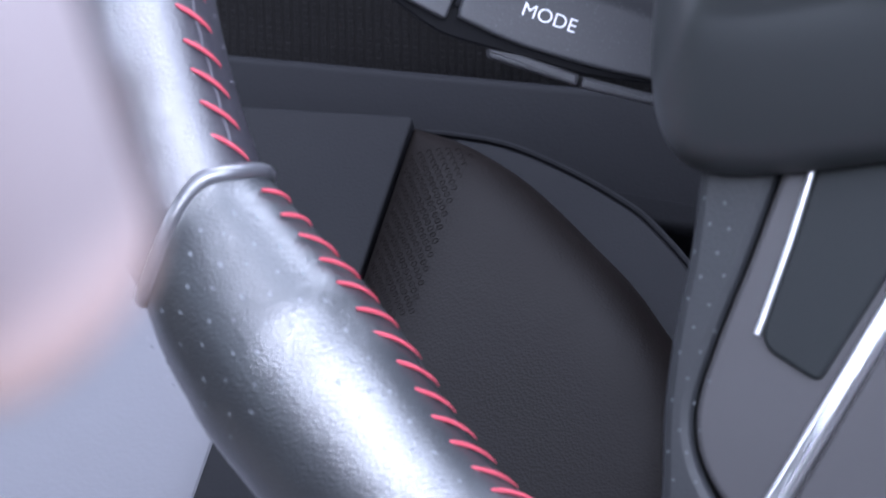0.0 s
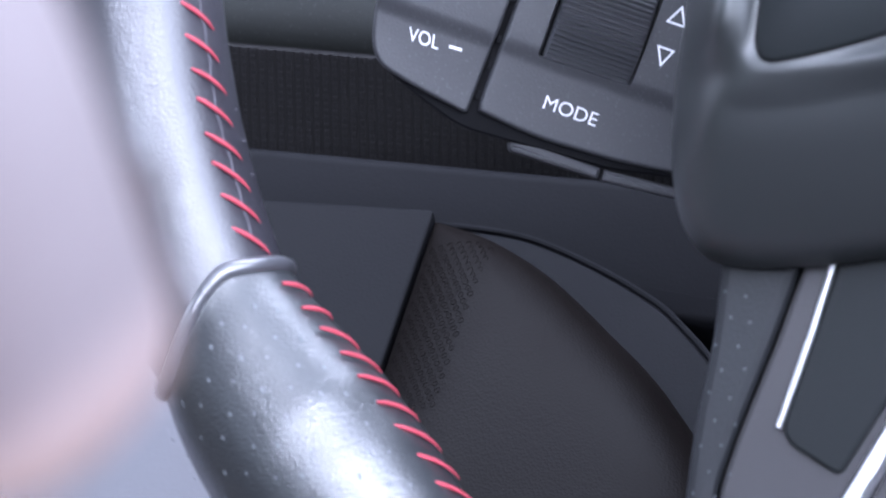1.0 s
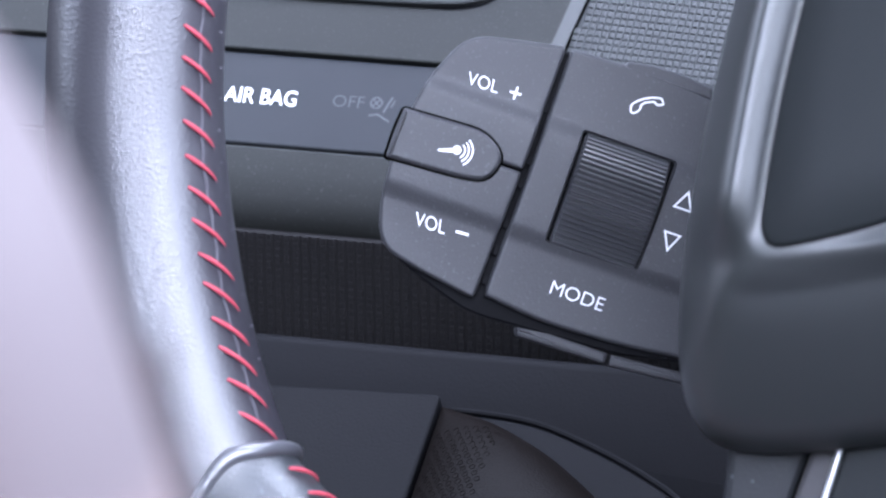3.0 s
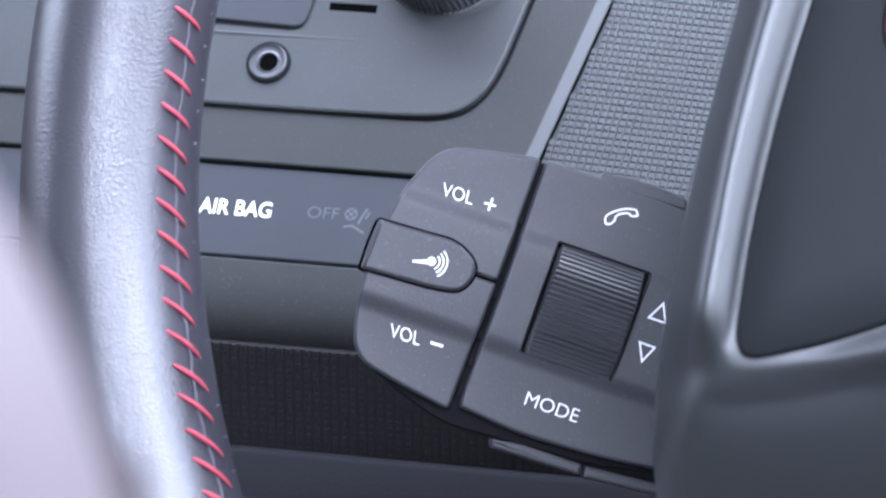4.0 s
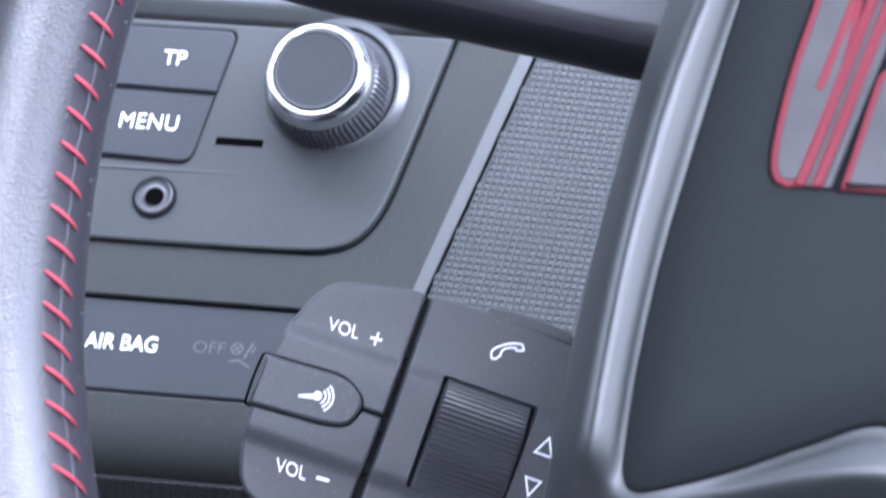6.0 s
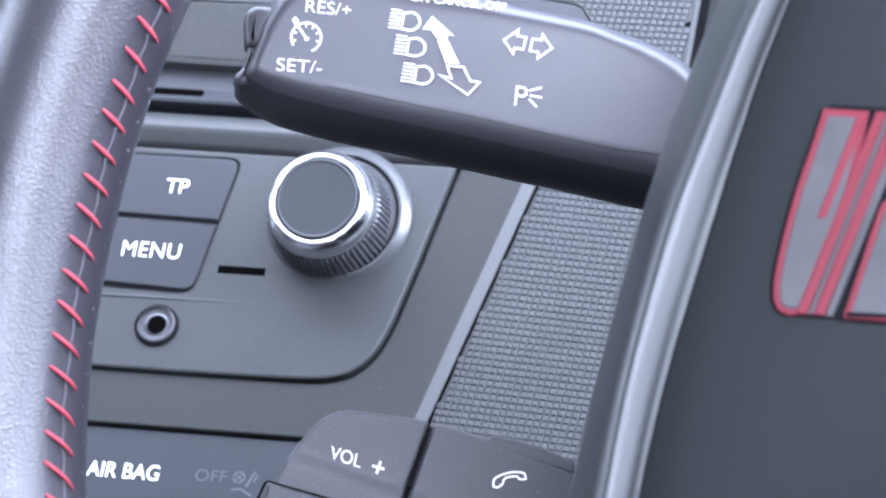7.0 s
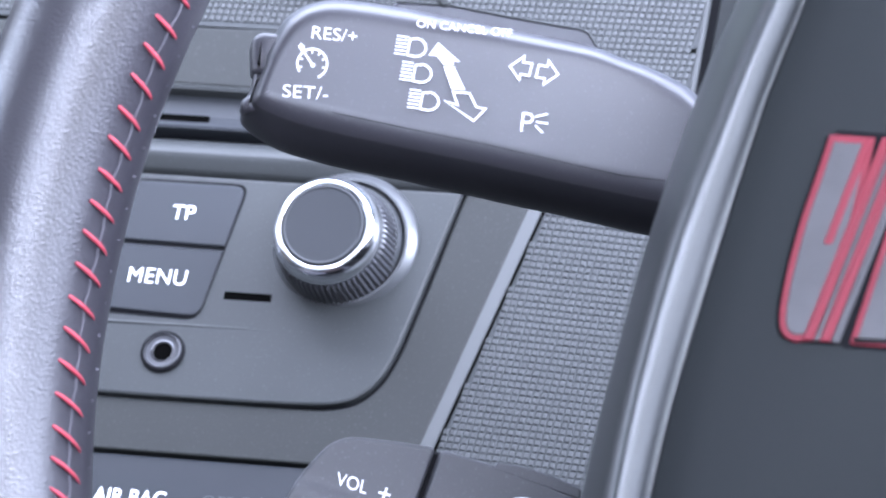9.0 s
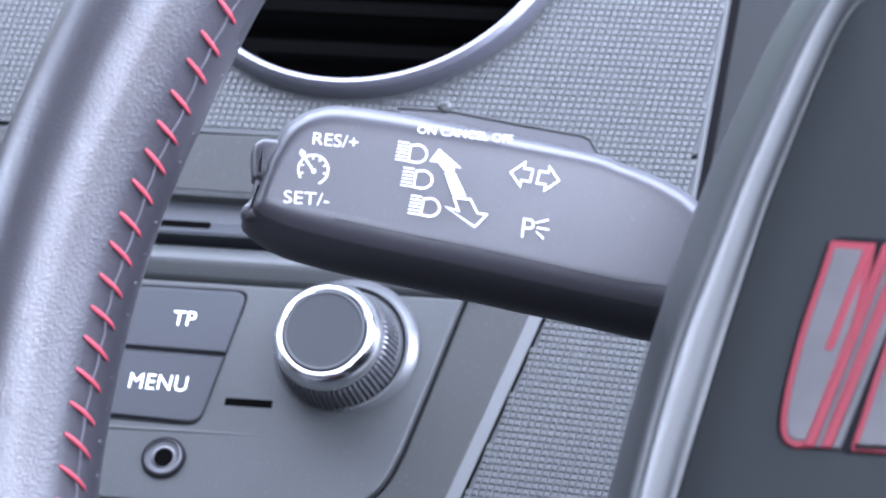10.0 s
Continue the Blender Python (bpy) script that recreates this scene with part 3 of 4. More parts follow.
key_low = rounded([(-1.5, 0.7), (-26.3, 0.6), (-25.6, -12), (-22.9, -21.4), (-14, -23.4), (-2.3, -25.2)], [0.9, 0.9, 4, 5, 5, 1.2], 5)
key_mic = rounded([(-26.9, 5.0), (-10.6, 5.9), (-5.4, 2.4), (-7.2, -3.2), (-12.4, -4.2), (-27.2, -5.1), (-27.3, 0)], [0.6, 4, 4, 3, 2, 0.6, 2], 6)
right_out = rounded([(-0.1, 26.4), (13.3, 27.0), (28.0, 26.5), (44, 24), (46, -22), (28.9, -24.4), (12.1, -25.2), (-0.7, -23.9), (-0.2, 0.5)], [0.8, 5, 4, 3, 3, 6, 5, 0.8, 0.3], 5)
base_out = rounded([(-0.5, 25.8), (13, 27), (44, 23), (48, -22), (28, -26.2), (-2.6, -28.0), (-14, -24.4), (-22, -21), (-25.4, -12), (-25.6, 5), (-19, 21.8)], 4, 5)
part("back_shell", loft([at_z(inset(base_out, 6), -16), at_z(inset(base_out, 1.0), -11), at_z(base_out, -5), at_z(base_out, -2.6), at_z(inset(base_out, 0.4), -2.2)]), M_BLACK, pod)
kt = part("volume_up_key", swell(plate(key_top, -3, 0.0, 0.6, margin=0.1)), M_KEY, pod, sharp=50)
kl = part("volume_down_key", swell(plate(key_low, -3, 0.0, 0.6, margin=0.1)), M_KEY, pod, sharp=50)
part("key_gap", plate(inset(key_mic, -0.38), -2, 1.42, 0.1), M_HOLE_SHADE, pod)
km = part("voice_key", plate(key_mic, -2, 2.3, 0.8, margin=0.12), M_KEY, pod, sharp=50)
w_pts = rounded([(7.0, 12.6), (26.4, 12.6), (25.8, -10.0), (6.8, -10.4)], 0.8, 3)
face = part("face", swell(ring_plate(right_out, w_pts, (16.4, 1.2), -3, 0.0, 0.7, deep=-7)), M_KEY, pod, sharp=50)
n = 74
for_roller = []
for x, cut in ((7.9, 1.2), (8.4, 0.0), (24.9, 0.0), (25.4, 1.2)):
    ring_pts = []
    for i in range(n * 4):
        a = 2 * math.pi * i / (n * 4)
        rr = 13.6 - cut - (0.0, 0.15, 1.3, 1.2)[i % 4]
        ring_pts.append((x, 0.9 + rr * math.cos(a), -8.6 + rr * math.sin(a)))
    for_roller.append(ring_pts)
part("thumb_roller", loft(for_roller), M_ROLLER, pod, "ribbed black thumb roller", sharp=20)
# little catches in the joint between keys and face
for y in (14, 3.6, -1.2, -9.5, -15, -21):
    part("catch", plate(rounded(rect(-1.3 - 0.012 * (14 - y), 0.0 - 0.008 * (14 - y), y - 0.9, y + 0.9), 0.2), -3, -0.9, 0.2), M_DARK, pod)
part("top_tab", plate(rounded([(10.4, 26.0), (28.8, 25.8), (28.0, 28.2), (22.3, 28.7), (16.5, 28.6), (11.2, 27.8)], 0.4), -3, -0.12, 0.5), M_KEY, pod)
part("lower_key", plate(rounded([(7.4, -27.6), (13.7, -26.6), (25.8, -26.6), (25.8, -28.8), (8.2, -29.2)], 0.6), -9, -2.0, 0.6), M_KEY, pod)
part("lower_key", plate(rounded([(26.4, -26.6), (44, -25.0), (44, -27.2), (26.6, -28.9)], 0.6), -9, -2.0, 0.6), M_KEY, pod)
lettering("lettering", "VOL", kt, -17.0, 13.3, 0.0, 6.1, 2.5, 1.5, lean=-0.10, bold=0.0)
plus = ribbon([(-8.7, 14.65), (-6.4, 14.8)], 0.4, 0.0)
ribbon([(-7.5, 13.5), (-7.5, 16.0)], 0.4, 0.004, bm=plus)
part("plus_sign", plus, M_PRINT, kt)
lettering("lettering", "VOL", kl, -17.6, -15.6, 0.0, 6.0, 2.6, 2.0, lean=-0.16, bold=0.0)
part("minus_sign", ribbon([(-9.7, -14.1), (-7.2, -13.95)], 0.5, 0.0), M_PRINT, kl)
lettering("lettering", "MODE", face, 11.1, -19.4, 0.0, 10.7, 2.6, -0.4, lean=0.0, bold=0.0)
part("symbol", ribbon([(30.1, 7.6), (28.3, 4.2), (31.7, 4.2)], 0.34, 1.3, True), M_PRINT, face)
part("symbol", ribbon([(28.2, -0.9), (31.3, -0.9), (29.8, -4.2)], 0.34, 1.3, True), M_PRINT, face)
ph = smooth([(14.6, 18.6), (14.3, 20.0), (15.7, 21.5), (17.6, 22.6), (19.4, 23.0)], 3, False) + [Vector((20.2, 22.0)), Vector((18.8, 21.5)), Vector((18.4, 22.0))] + smooth([(17.6, 21.7), (16.6, 21.2), (16.0, 20.4)], 2, False) + [Vector((16.2, 19.7)), Vector((15.4, 18.6))]
part("symbol", ribbon(rounded(ph, 0.4, 2), 0.34, 0.0, True), M_PRINT, face)
mic = shape(arc(-14.75, 0.6, 0.85, 0, 360, 16)[:-1], 2.3)
shape([(-18.2, -0.75), (-18.2, -0.4), (-15.7, 0.6), (-15.4, -0.2)], 2.304, bm=mic)
for r in (1.55, 2.3, 3.05):
    ribbon(arc(-14.75, 0.6, r, -50, 58, 8), 0.28, 2.3, bm=mic)
part("symbol", mic, M_PRINT, km)
part("arm", tube([(30, -1, -10), (70, 0, -30), (125, 10, -60)], 9, 12), M_BLACK, pod)

# indicator stalk
STALK = pose(0.26364, 0.05873, 0.7668, 70.68, 10.63, 16.16)
stalk = thing("indicator_stalk", STALK, "dark grey indicator stalk with white light and cruise symbols", "control stalk")
sil = [(-37.9, -11.4), (-37.2, -6.5), (-36.0, -1.0), (-33.6, 6.2), (-31.6, 8.9), (-28.7, 11.1), (-23.5, 12.8), (-12.7, 13.3), (-1.8, 13.0), (9, 12.6), (20.5, 12.3), (27.3, 12.0), (32, 11.0), (37.7, 10.1), (43.5, 8.4), (48, 6.2), (62, -4), (62, -19.8), (44.1, -20.4), (27.3, -19.7), (16, -19.3), (4.9, -18.7), (-6.3, -18.2), (-17.5, -17.8), (-26.5, -16.9), (-31.2, -15.8), (-36, -13.6)]
top = [(-34.6, -8.2), (-34.4, -5.5), (-33.4, -1.5), (-31.4, 3.2), (-29.6, 5.6), (-27.2, 7.2), (-22.8, 8.2), (-13.0, 8.2), (-2, 8.2), (8.6, 8.2), (20, 8.1), (26.6, 7.9), (31, 7.2), (36, 6.2), (41.5, 4.4), (46, 2.2), (60, -6), (60, -13.2), (44.0, -12.0), (27, -11.9), (16, -11.4), (4.9, -11.0), (-6.3, -10.8), (-17, -10.2), (-25.6, -9.7), (-29.6, -9.4), (-33.4, -9.0)]
s_out, s_top = smooth(sil, 4), smooth(top, 4)
low = inset([(p.x, p.y) for p in s_out], 2.5)
loops = [at_z(inset([(p.x, p.y) for p in s_top], 1.0), 0.1)]
for k in range(11):
    q = math.pi / 2 * k / 10
    loops.append([(p.x, p.y, (-21 if p.y < -2 else -9.45) * (1 - math.cos(q))) for p in (a * math.sin(q) + b * (1 - math.sin(q)) for a, b in zip(s_out, s_top))])
loops.append([(x, y, -27 if y < 0 else -20) for x, y in low])
whole = loft(loops[::-1])
body = part("body", whole, M_STALK, stalk, sharp=60)
body.data.materials.append(M_STALK_SHADE)
for f in body.data.polygons:      # underside's shade put into the colour below one ring of the rounded side
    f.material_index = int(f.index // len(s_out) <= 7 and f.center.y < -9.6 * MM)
part("slider", plate(rounded([(-13.5, 10), (-12.9, 14.4), (-2, 15.6), (9, 15.3), (20, 15.3), (23.4, 15.4), (25.2, 14.9), (27.6, 12.2), (27.2, 10)], [0.5, 1.5, 2, 2, 2, 0.8, 0.8, 0.6, 0.5]), -13, -8.6, 0.7), M_SLIDER, stalk, "sliding cruise control switch")
# thin paler bar stands in for the highlight on the slider's rim
part("slider_edge", tube([(-12.5, 14.4, -8.75), (-2, 15.4, -8.7), (9, 15.15, -8.7), (20, 15.1, -8.7), (23.4, 15.2, -8.7), (25.0, 14.7, -8.7), (27.2, 12.2, -8.7)], 0.28, 8), M_EDGE_LIT, stalk)
part("slider_pip", lathe([(1.5, -9.4), (1.2, -8.4), (0.7, -7.9), (0.1, -7.8)], 16, (-3.4, 16.0)), M_EDGE_LIT, stalk)
part("end_button", plate(rounded([(-31.0, 4.0), (-37.2, 3.6), (-38.7, 1.6), (-37.4, -4.4), (-31.0, -4.6)], [0.5, 1.4, 1.4, 0.6, 0.5]), -13, -2.8, 1.6, steps=3), M_STALK, stalk, sharp=60)
part("end_button", plate(rounded([(-31.0, -4.0), (-37.0, -4.2), (-36.7, -8.2), (-38.7, -10.4), (-37.7, -12.2), (-31.0, -11)], [0.5, 0.6, 2, 1.2, 1.2, 0.5]), -13, -3.6, 1.4, steps=3), M_STALK, stalk, sharp=60)
part("parting_line", ribbon([(-21, -10.0), (-14.4, -10.35), (-1.8, -10.85), (7.5, -11.1), (13, -11.35), (24, -11.9), (35, -12.4), (43.8, -11.9)], 0.16, 0.06, h=0.1), M_BLACK, stalk)
Z = 0.12
lettering("lettering", "RES/+", stalk, -27.4, 3.45, Z, 8.6, 2.35, 3.5, bold=0.0)
lettering("lettering", "SET/-", stalk, -30.9, -8.6, Z, 8.6, 2.4, 5.0, bold=0.0)
dial = part("dial_symbol", ribbon(arc(-26.4, -1.4, 2.85, -58, 222, 24), 0.34, Z), M_PRINT, stalk)
for a in (-10, 30, 65, 100, 165, 205):
    part("tick", ribbon([(-26.4 + 2.0 * math.cos(radians(a)), -1.4 + 2.0 * math.sin(radians(a))), (-26.4 + 2.8 * math.cos(radians(a)), -1.4 + 2.8 * math.sin(radians(a)))], 0.26, Z + 0.004), M_PRINT, dial)
needle = ribbon([(-26.3, -1.6), (-28.2, 0.4)], 0.36, Z + 0.008)
shape(arc(-26.25, -1.65, 0.42, 0, 360, 10)[:-1], Z + 0.012, bm=needle)
part("needle", needle, M_PRINT, dial)
part("arrow_head", shape([(-29.6, 1.5), (-29.2, 2.2), (-28.4, 1.7), (-28.2, 0.5), (-28.9, 0.6)], Z), M_PRINT, dial)
for x, y in ((-8.95, 4.85), (-7.1, 0.1), (-4.8, -4.95)):
    d = [(x + 0.05, y - 1.6), (x + 0.1, y + 1.5)] + [(x + 1.4 + 2.0 * math.sin(a), y + 0.1 + 1.75 * math.cos(a)) for a in (0.1, 0.5, 1.0, 1.57, 2.1, 2.6, 3.05)]
    lamp = part("lamp_symbol", ribbon(d, 0.36, Z, True), M_PRINT, stalk)
    for i in range(6):
        dy = 1.7 - i * 0.68
        part("ray", ribbon([(x - 2.45, y + dy + 0.05), (x - 0.32, y + dy + 0.12)], 0.26, Z), M_PRINT, lamp)
part("symbol", shape([(-3.5, 6.6), (-4.9, 3.85), (-3.3, 4.0), (-1.85, 2.65), (0.1, 2.75), (-0.05, 3.6), (1.25, 3.6)], Z), M_PRINT, stalk)
part("symbol", shape([(-1.75, 2.3), (0.25, 2.55), (3.1, -1.5), (0.55, -1.8)], Z), M_PRINT, stalk)
part("symbol", ribbon([(0.9, -2.25), (4.05, -2.0), (5.8, -4.4), (7.6, -4.4), (5.75, -7.1), (-0.5, -4.2), (2.2, -4.6)], 0.34, Z + 0.004, True), M_PRINT, stalk)
al = [(10.7, 4.45), (13.1, 6.8), (13.1, 5.65), (14.8, 5.7), (14.65, 3.3), (12.95, 3.3), (12.9, 2.2)]
part("symbol", ribbon(al, 0.34, Z, True), M_PRINT, stalk)
part("symbol", ribbon([(30.75 - x, 8.95 - y) for x, y in al], 0.34, Z, True), M_PRINT, stalk)
lettering("lettering", "P", stalk, 14.75, -7.5, Z, 2.3, 3.7, 3, bold=0.0)
for ray in ([(17.1, -4.3), (19.4, -3.3)], [(17.4, -5.2), (19.8, -5.15)], [(17.4, -5.9), (19.1, -7.1)]):
    part("ray", ribbon(ray, 0.32, Z), M_PRINT, stalk)
# words on the upper bevel, tilted with it
lab = new("bevel_label")
lab.parent = stalk
lab.matrix_local = pose(-8.1 * MM, 8.75 * MM, -1.76 * MM, -26, -4.6, 3.8)
lettering("lettering", "ON CANCEL OFF", lab, 0, 0, 0.12, 18.3, 1.75, bold=0.0)
for ob in stalk.children_recursive:
    if ob.data and ob.parent is not lab:
        for v in ob.data.vertices:
            v.co.z -= 0.0012 * max(0, 35 - v.co.x / MM) ** 2 * MM
part("arm", tube([(50, -8, -10), (80, -10, -30), (110, -12, -60)], 9, 12), M_BLACK, stalk)

# ---- steering wheel ----
wheel = thing("steering_wheel", WHEEL, "black leather steering wheel with red cross stitching", "steering wheel")
R0 = 176.0
CREASE, END = 211.8, 328.2
# how far the rim leaves a true circle, and how thick it and its grip are, at angles round the wheel
SWAY = [(90, 4), (120, 5), (140, 5.2), (146, 4.2), (150.6, 2.1), (155.4, 0.7), (160, -0.1), (165, -0.8), (171, -1.4), (176, -1.5), (181, -1.25), (185, -0.95), (189, -0.5), (194, -0.25),
        (200, 0.4), (206, 1.1), (213, 1.6), (218, 1.2), (222, 0.5), (227, 0.6), (232, 1.9), (238, 3.5), (246, 4.5), (256, 3), (270, 0)]
RIM_THICK = [(90, 16.6), (198, 16.6), (205, 16.1), (209, 15.6), (213, 14.9), (220, 14.5)]
GRIP_THICK = [(210, 15.2), (212.8, 16.0), (214.4, 17), (216.2, 17.9), (218.1, 18.7), (221.6, 19.9), (226, 19.8), (229, 19.2), (231.3, 18.4), (235, 17.4), (238, 17), (270, 17)]


def along(table, degrees_round):
    """Read a table of (angle, value) of the wheel's left half, which the other half mirrors."""
    a = degrees_round % 360
    a = (540 - a) % 360 if a < 90 or a > 270 else a
    return float(np.interp(a, [p[0] for p in table], [p[1] for p in table]))


def on_rim(a, f, r):
    """The point at a degrees round the wheel and f degrees from the tube's front towards the hub."""
    rr = R0 + along(SWAY, a) - r * math.sin(radians(f))
    return rr * math.cos(radians(a)), rr * math.sin(radians(a)), r * math.cos(radians(f))


def slant(b):
    """How far the welt runs on round the rim at the tube's angle b."""
    d = (126 - math.degrees(b)) % 360
    if d < 180:
        return 4.5 * math.sin(radians(d)) * (1 - math.exp(-d / 40))
    return 0.8 * math.sin(radians(360 - d))


def rim_arc(a0, a1, table, n, m=48):
    loops = []
    for i in range(n + 1):
        a = a0 + (a1 - a0) * i / n
        r = along(table, a)
        loop = []
        for j in range(m):
            b = 2 * math.pi * j / m
            at_a = abs(a - CREASE) if a0 == CREASE else 99
            at_b = abs(a - END) if a1 == END else abs(a + 360 - END)
            w = a + slant(b) * (math.exp(-at_a / 15) - math.exp(-at_b / 15))
            loop.append(on_rim(w, math.degrees(b) - 90, r))
        loops.append(loop)
    return loft(loops)


part("rim", rim_arc(CREASE, CREASE - 243.6, RIM_THICK, 200), M_LEATHER, wheel, "smooth black leather upper rim")
part("grip", rim_arc(CREASE, END, GRIP_THICK, 150), M_GRIP, wheel, "perforated black leather lower rim")
for a, s in ((CREASE, 1), (END, -1)):
    loops = []
    for j in range(64):
        b = 2 * math.pi * j / 64
        aa = a + s * slant(b)
        loops.append([on_rim(aa + math.degrees(1.75 * math.sin(2 * math.pi * q / 12) / R0), math.degrees(b) - 90, 15.4 + 1.7 * math.cos(2 * math.pi * q / 12)) for q in range(12)])
    loops.append(loops[0])
    bm = loft(loops, False, False)
    bmesh.ops.remove_doubles(bm, verts=bm.verts, dist=1e-7)
    bmesh.ops.recalc_face_normals(bm, faces=bm.faces)
    part("welt", bm, M_WELT_LIT, wheel, "raised leather welt", sharp=80)


def stitch_mesh(big, r, f0, f1, da):
    """One slanting stitch over the inner front of a rim of radius big at angle 0."""
    path = []
    for i in range(8):
        t = i / 7
        f = radians(f0 + (f1 - f0) * t)
        a = radians(da * (t - 0.5))
        lift = r + 0.15 + 0.55 * math.sin(math.pi * t) ** 0.7
        rr = big - lift * math.sin(f)
        path.append((rr * math.cos(a), rr * math.sin(a), lift * math.cos(f)))
    return as_mesh("stitch", tube(path, lambda t: 0.50 - 0.22 * t - 0.22 * abs(2 * t - 1) ** 3, 8), M_RED, 80)


made = {}
holes = bmesh.new()
turns = [(180.36 + 2.155 * k, True) for k in range(-98, 15)] + [(214.45 + 2.12 * k, False) for k in range(0, 53)]
for a, plain in turns:
    big = round((R0 + along(SWAY, a)) * 4) / 4
    if plain:
        key = (big, round(along(RIM_THICK, a) * 4) / 4, 51, 77, round(float(np.interp(a, [148, 175, 188, 200, 210], [0.7, 1.2, 1.7, 2.1, 2.5])) * 5) / 5)
    else:
        key = (big, round(along(GRIP_THICK, a) * 4) / 4, 66, 96, 1.2 if a < 217 else 2.2 if a < 226 else 2.9)
    if key not in made:
        made[key] = stitch_mesh(*key)
    ob = new("stitch", made[key])
    ob.parent = wheel
    a += random.uniform(-0.1, 0.1)
    ob.matrix_local = pose(0, 0, 0, 0, 0, a)
    if plain:
        c = Vector(on_rim(a + key[4] * 0.5 + 0.9, 90 + random.uniform(-3, 3), along(RIM_THICK, a) + 0.05)) * MM
        bmesh.ops.create_icosphere(holes, subdivisions=1, radius=random.uniform(0.12, 0.3) * MM, matrix=Matrix.Translation(c))
tagged(part("needle_holes", holes, M_THREAD, wheel), kind="stuff")
part("seam", tube([on_rim(b * 0.5, 66 + 0.7 * math.sin(b * 1.46) + 1.0 * math.sin(b * 0.37), along(RIM_THICK, b * 0.5) + 0.1) for b in range(-62, 422)], 0.16, 6), M_THREAD, wheel)
# perforations of the grip: staggered rows of flat discs, paler for the light their walls catch
dots = bmesh.new()
for j in range(-7, 6):
    for i in range(60):
        a = 211.0 + 1.42 * (j % 2) + i * 2.36 - (j // 2) * 0.12 + random.uniform(-0.08, 0.08)
        f = 3.0 + 11.7 * j + 0.12 * min(15, a - 211) + random.uniform(-0.8, 0.8)
        lag = slant(radians(f + 90)) + 1.9
        if f > 60 or a < CREASE + lag or a > END - lag:
            continue
        r = along(GRIP_THICK, a) + 0.03
        c = Vector(on_rim(a, f, r))
        tx = (Vector(on_rim(a + 0.1, f, r)) - c).normalized()
        ty = (Vector(on_rim(a, f + 0.5, r)) - c).normalized()
        s = random.uniform(0.30, 0.42)
        q = random.uniform(1.1, 1.7)
        vs = [dots.verts.new((c + (tx * q * math.cos(k * math.pi / 4) + ty * math.sin(k * math.pi / 4)) * s) * MM) for k in range(8)]
        dots.faces.new(vs)
ob = part("perforation_pattern", dots, M_DOT_LIT, wheel)
tagged(ob, kind="stuff")

# hub: airbag cover
left_sil = [(0, -71.5), (-18, -73.9), (-38, -78.0), (-53.5, -79.0), (-60.6, -73.5), (-63.4, -64), (-64.2, -48), (-62.6, -24), (-59.3, 0), (-54.3, 28), (-48.0, 54), (-42.4, 72), (-33.6, 93), (-23, 106), (0, 112)]
left_ridge = [(0, -38.2), (-14, -42.5), (-28, -47.9), (-44, -51.4), (-49.6, -51.0), (-51.3, -47.5), (-51.0, -40), (-49.6, -22), (-47.2, 0), (-42.4, 26), (-36.6, 46), (-31.4, 63), (-22, 88), (-15, 96), (0, 99)]
left_line = [(0, -28.2), (-12, -32.4), (-26, -38.4), (-38, -42.4), (-42.4, -43.0), (-44.4, -40.6), (-44.7, -36), (-43.6, -20), (-40.8, 0), (-35.8, 24), (-31.4, 44), (-27.2, 60), (-18.4, 86), (-12, 92), (0, 94)]


def both(half):
    return smooth(half + [(-x, y) for x, y in half[-2:0:-1]], 5)


o_sil, o_ridge, o_line = both(left_sil), both(left_ridge), both(left_line)
blend = lambda a, b, t: [p * (1 - t) + q * t for p, q in zip(a, b)]


def crest(pts, z, low):
    """A loop of the cover at height z on its sides and at height low along its lower edge."""
    out = []
    for p in pts:
        k = min(1, max(0, (-36 - p[1]) / 11))
        k = k * k * (3 - 2 * k)
        out.append((p[0], p[1], z * (1 - k) + low * k))
    return out


loops = [at_z([p * 0.9 for p in o_sil], -40), at_z(o_sil, -22), at_z(o_sil, 6)]
for t, z, low in ((0.08, 12, 12), (0.22, 17.2, 16.2), (0.38, 22.0, 19.4), (0.52, 25.8, 22.0), (0.64, 28.8, 24.1), (0.74, 31.0, 25.7), (0.83, 32.7, 26.9), (0.91, 33.8, 27.8), (0.96, 34.3, 28.3)):
    loops.append(crest(blend(o_sil, o_ridge, t), z, low))
for t, z, low in ((0.0, 34.6, 28.7), (0.10, 34.7, 29.3), (0.22, 34.6, 29.9), (0.34, 34.35, 30.5), (0.46, 34.0, 31.0), (0.58, 33.55, 31.4), (0.68, 33.0, 31.7), (0.76, 32.45, 31.9), (0.84, 32.0, 32.05), (0.96, 31.9, 32.2)):
    loops.append(crest(blend(o_ridge, o_line, t), z, low))
hub = part("airbag_cover", loft(loops, cap1=False), M_HUB, wheel, "grey airbag cover with a rounded ridge", sharp=60)
c = Vector((0, 25))
loops = [at_z(blend(o_ridge, o_line, 0.96), 32.3), at_z(blend(o_ridge, o_line, 1.02), 33.2), at_z([p + (c - p).normalized() * 0.9 for p in o_line], 33.6)]
for t, z in ((0.2, 34.6), (0.45, 35.3), (0.75, 35.8)):
    loops.append(at_z([p * (1 - t) + c * t for p in o_line], z))
part("centre_panel", loft(loops, cap0=False), M_PANEL, wheel, sharp=60)

# badge: plain slanting plates
left_side = smooth([(-16.6, 47.6), (-18.2, 40.9), (-20.0, 33.9), (-21.4, 26.9), (-22.4, 19.9), (-22.6, 15.0), (-21.6, 12.2), (-19.5, 11.2)], 3, False)
slope = lambda x, y: x + 0.305 * (y - 13.5)      # the slant of the bars
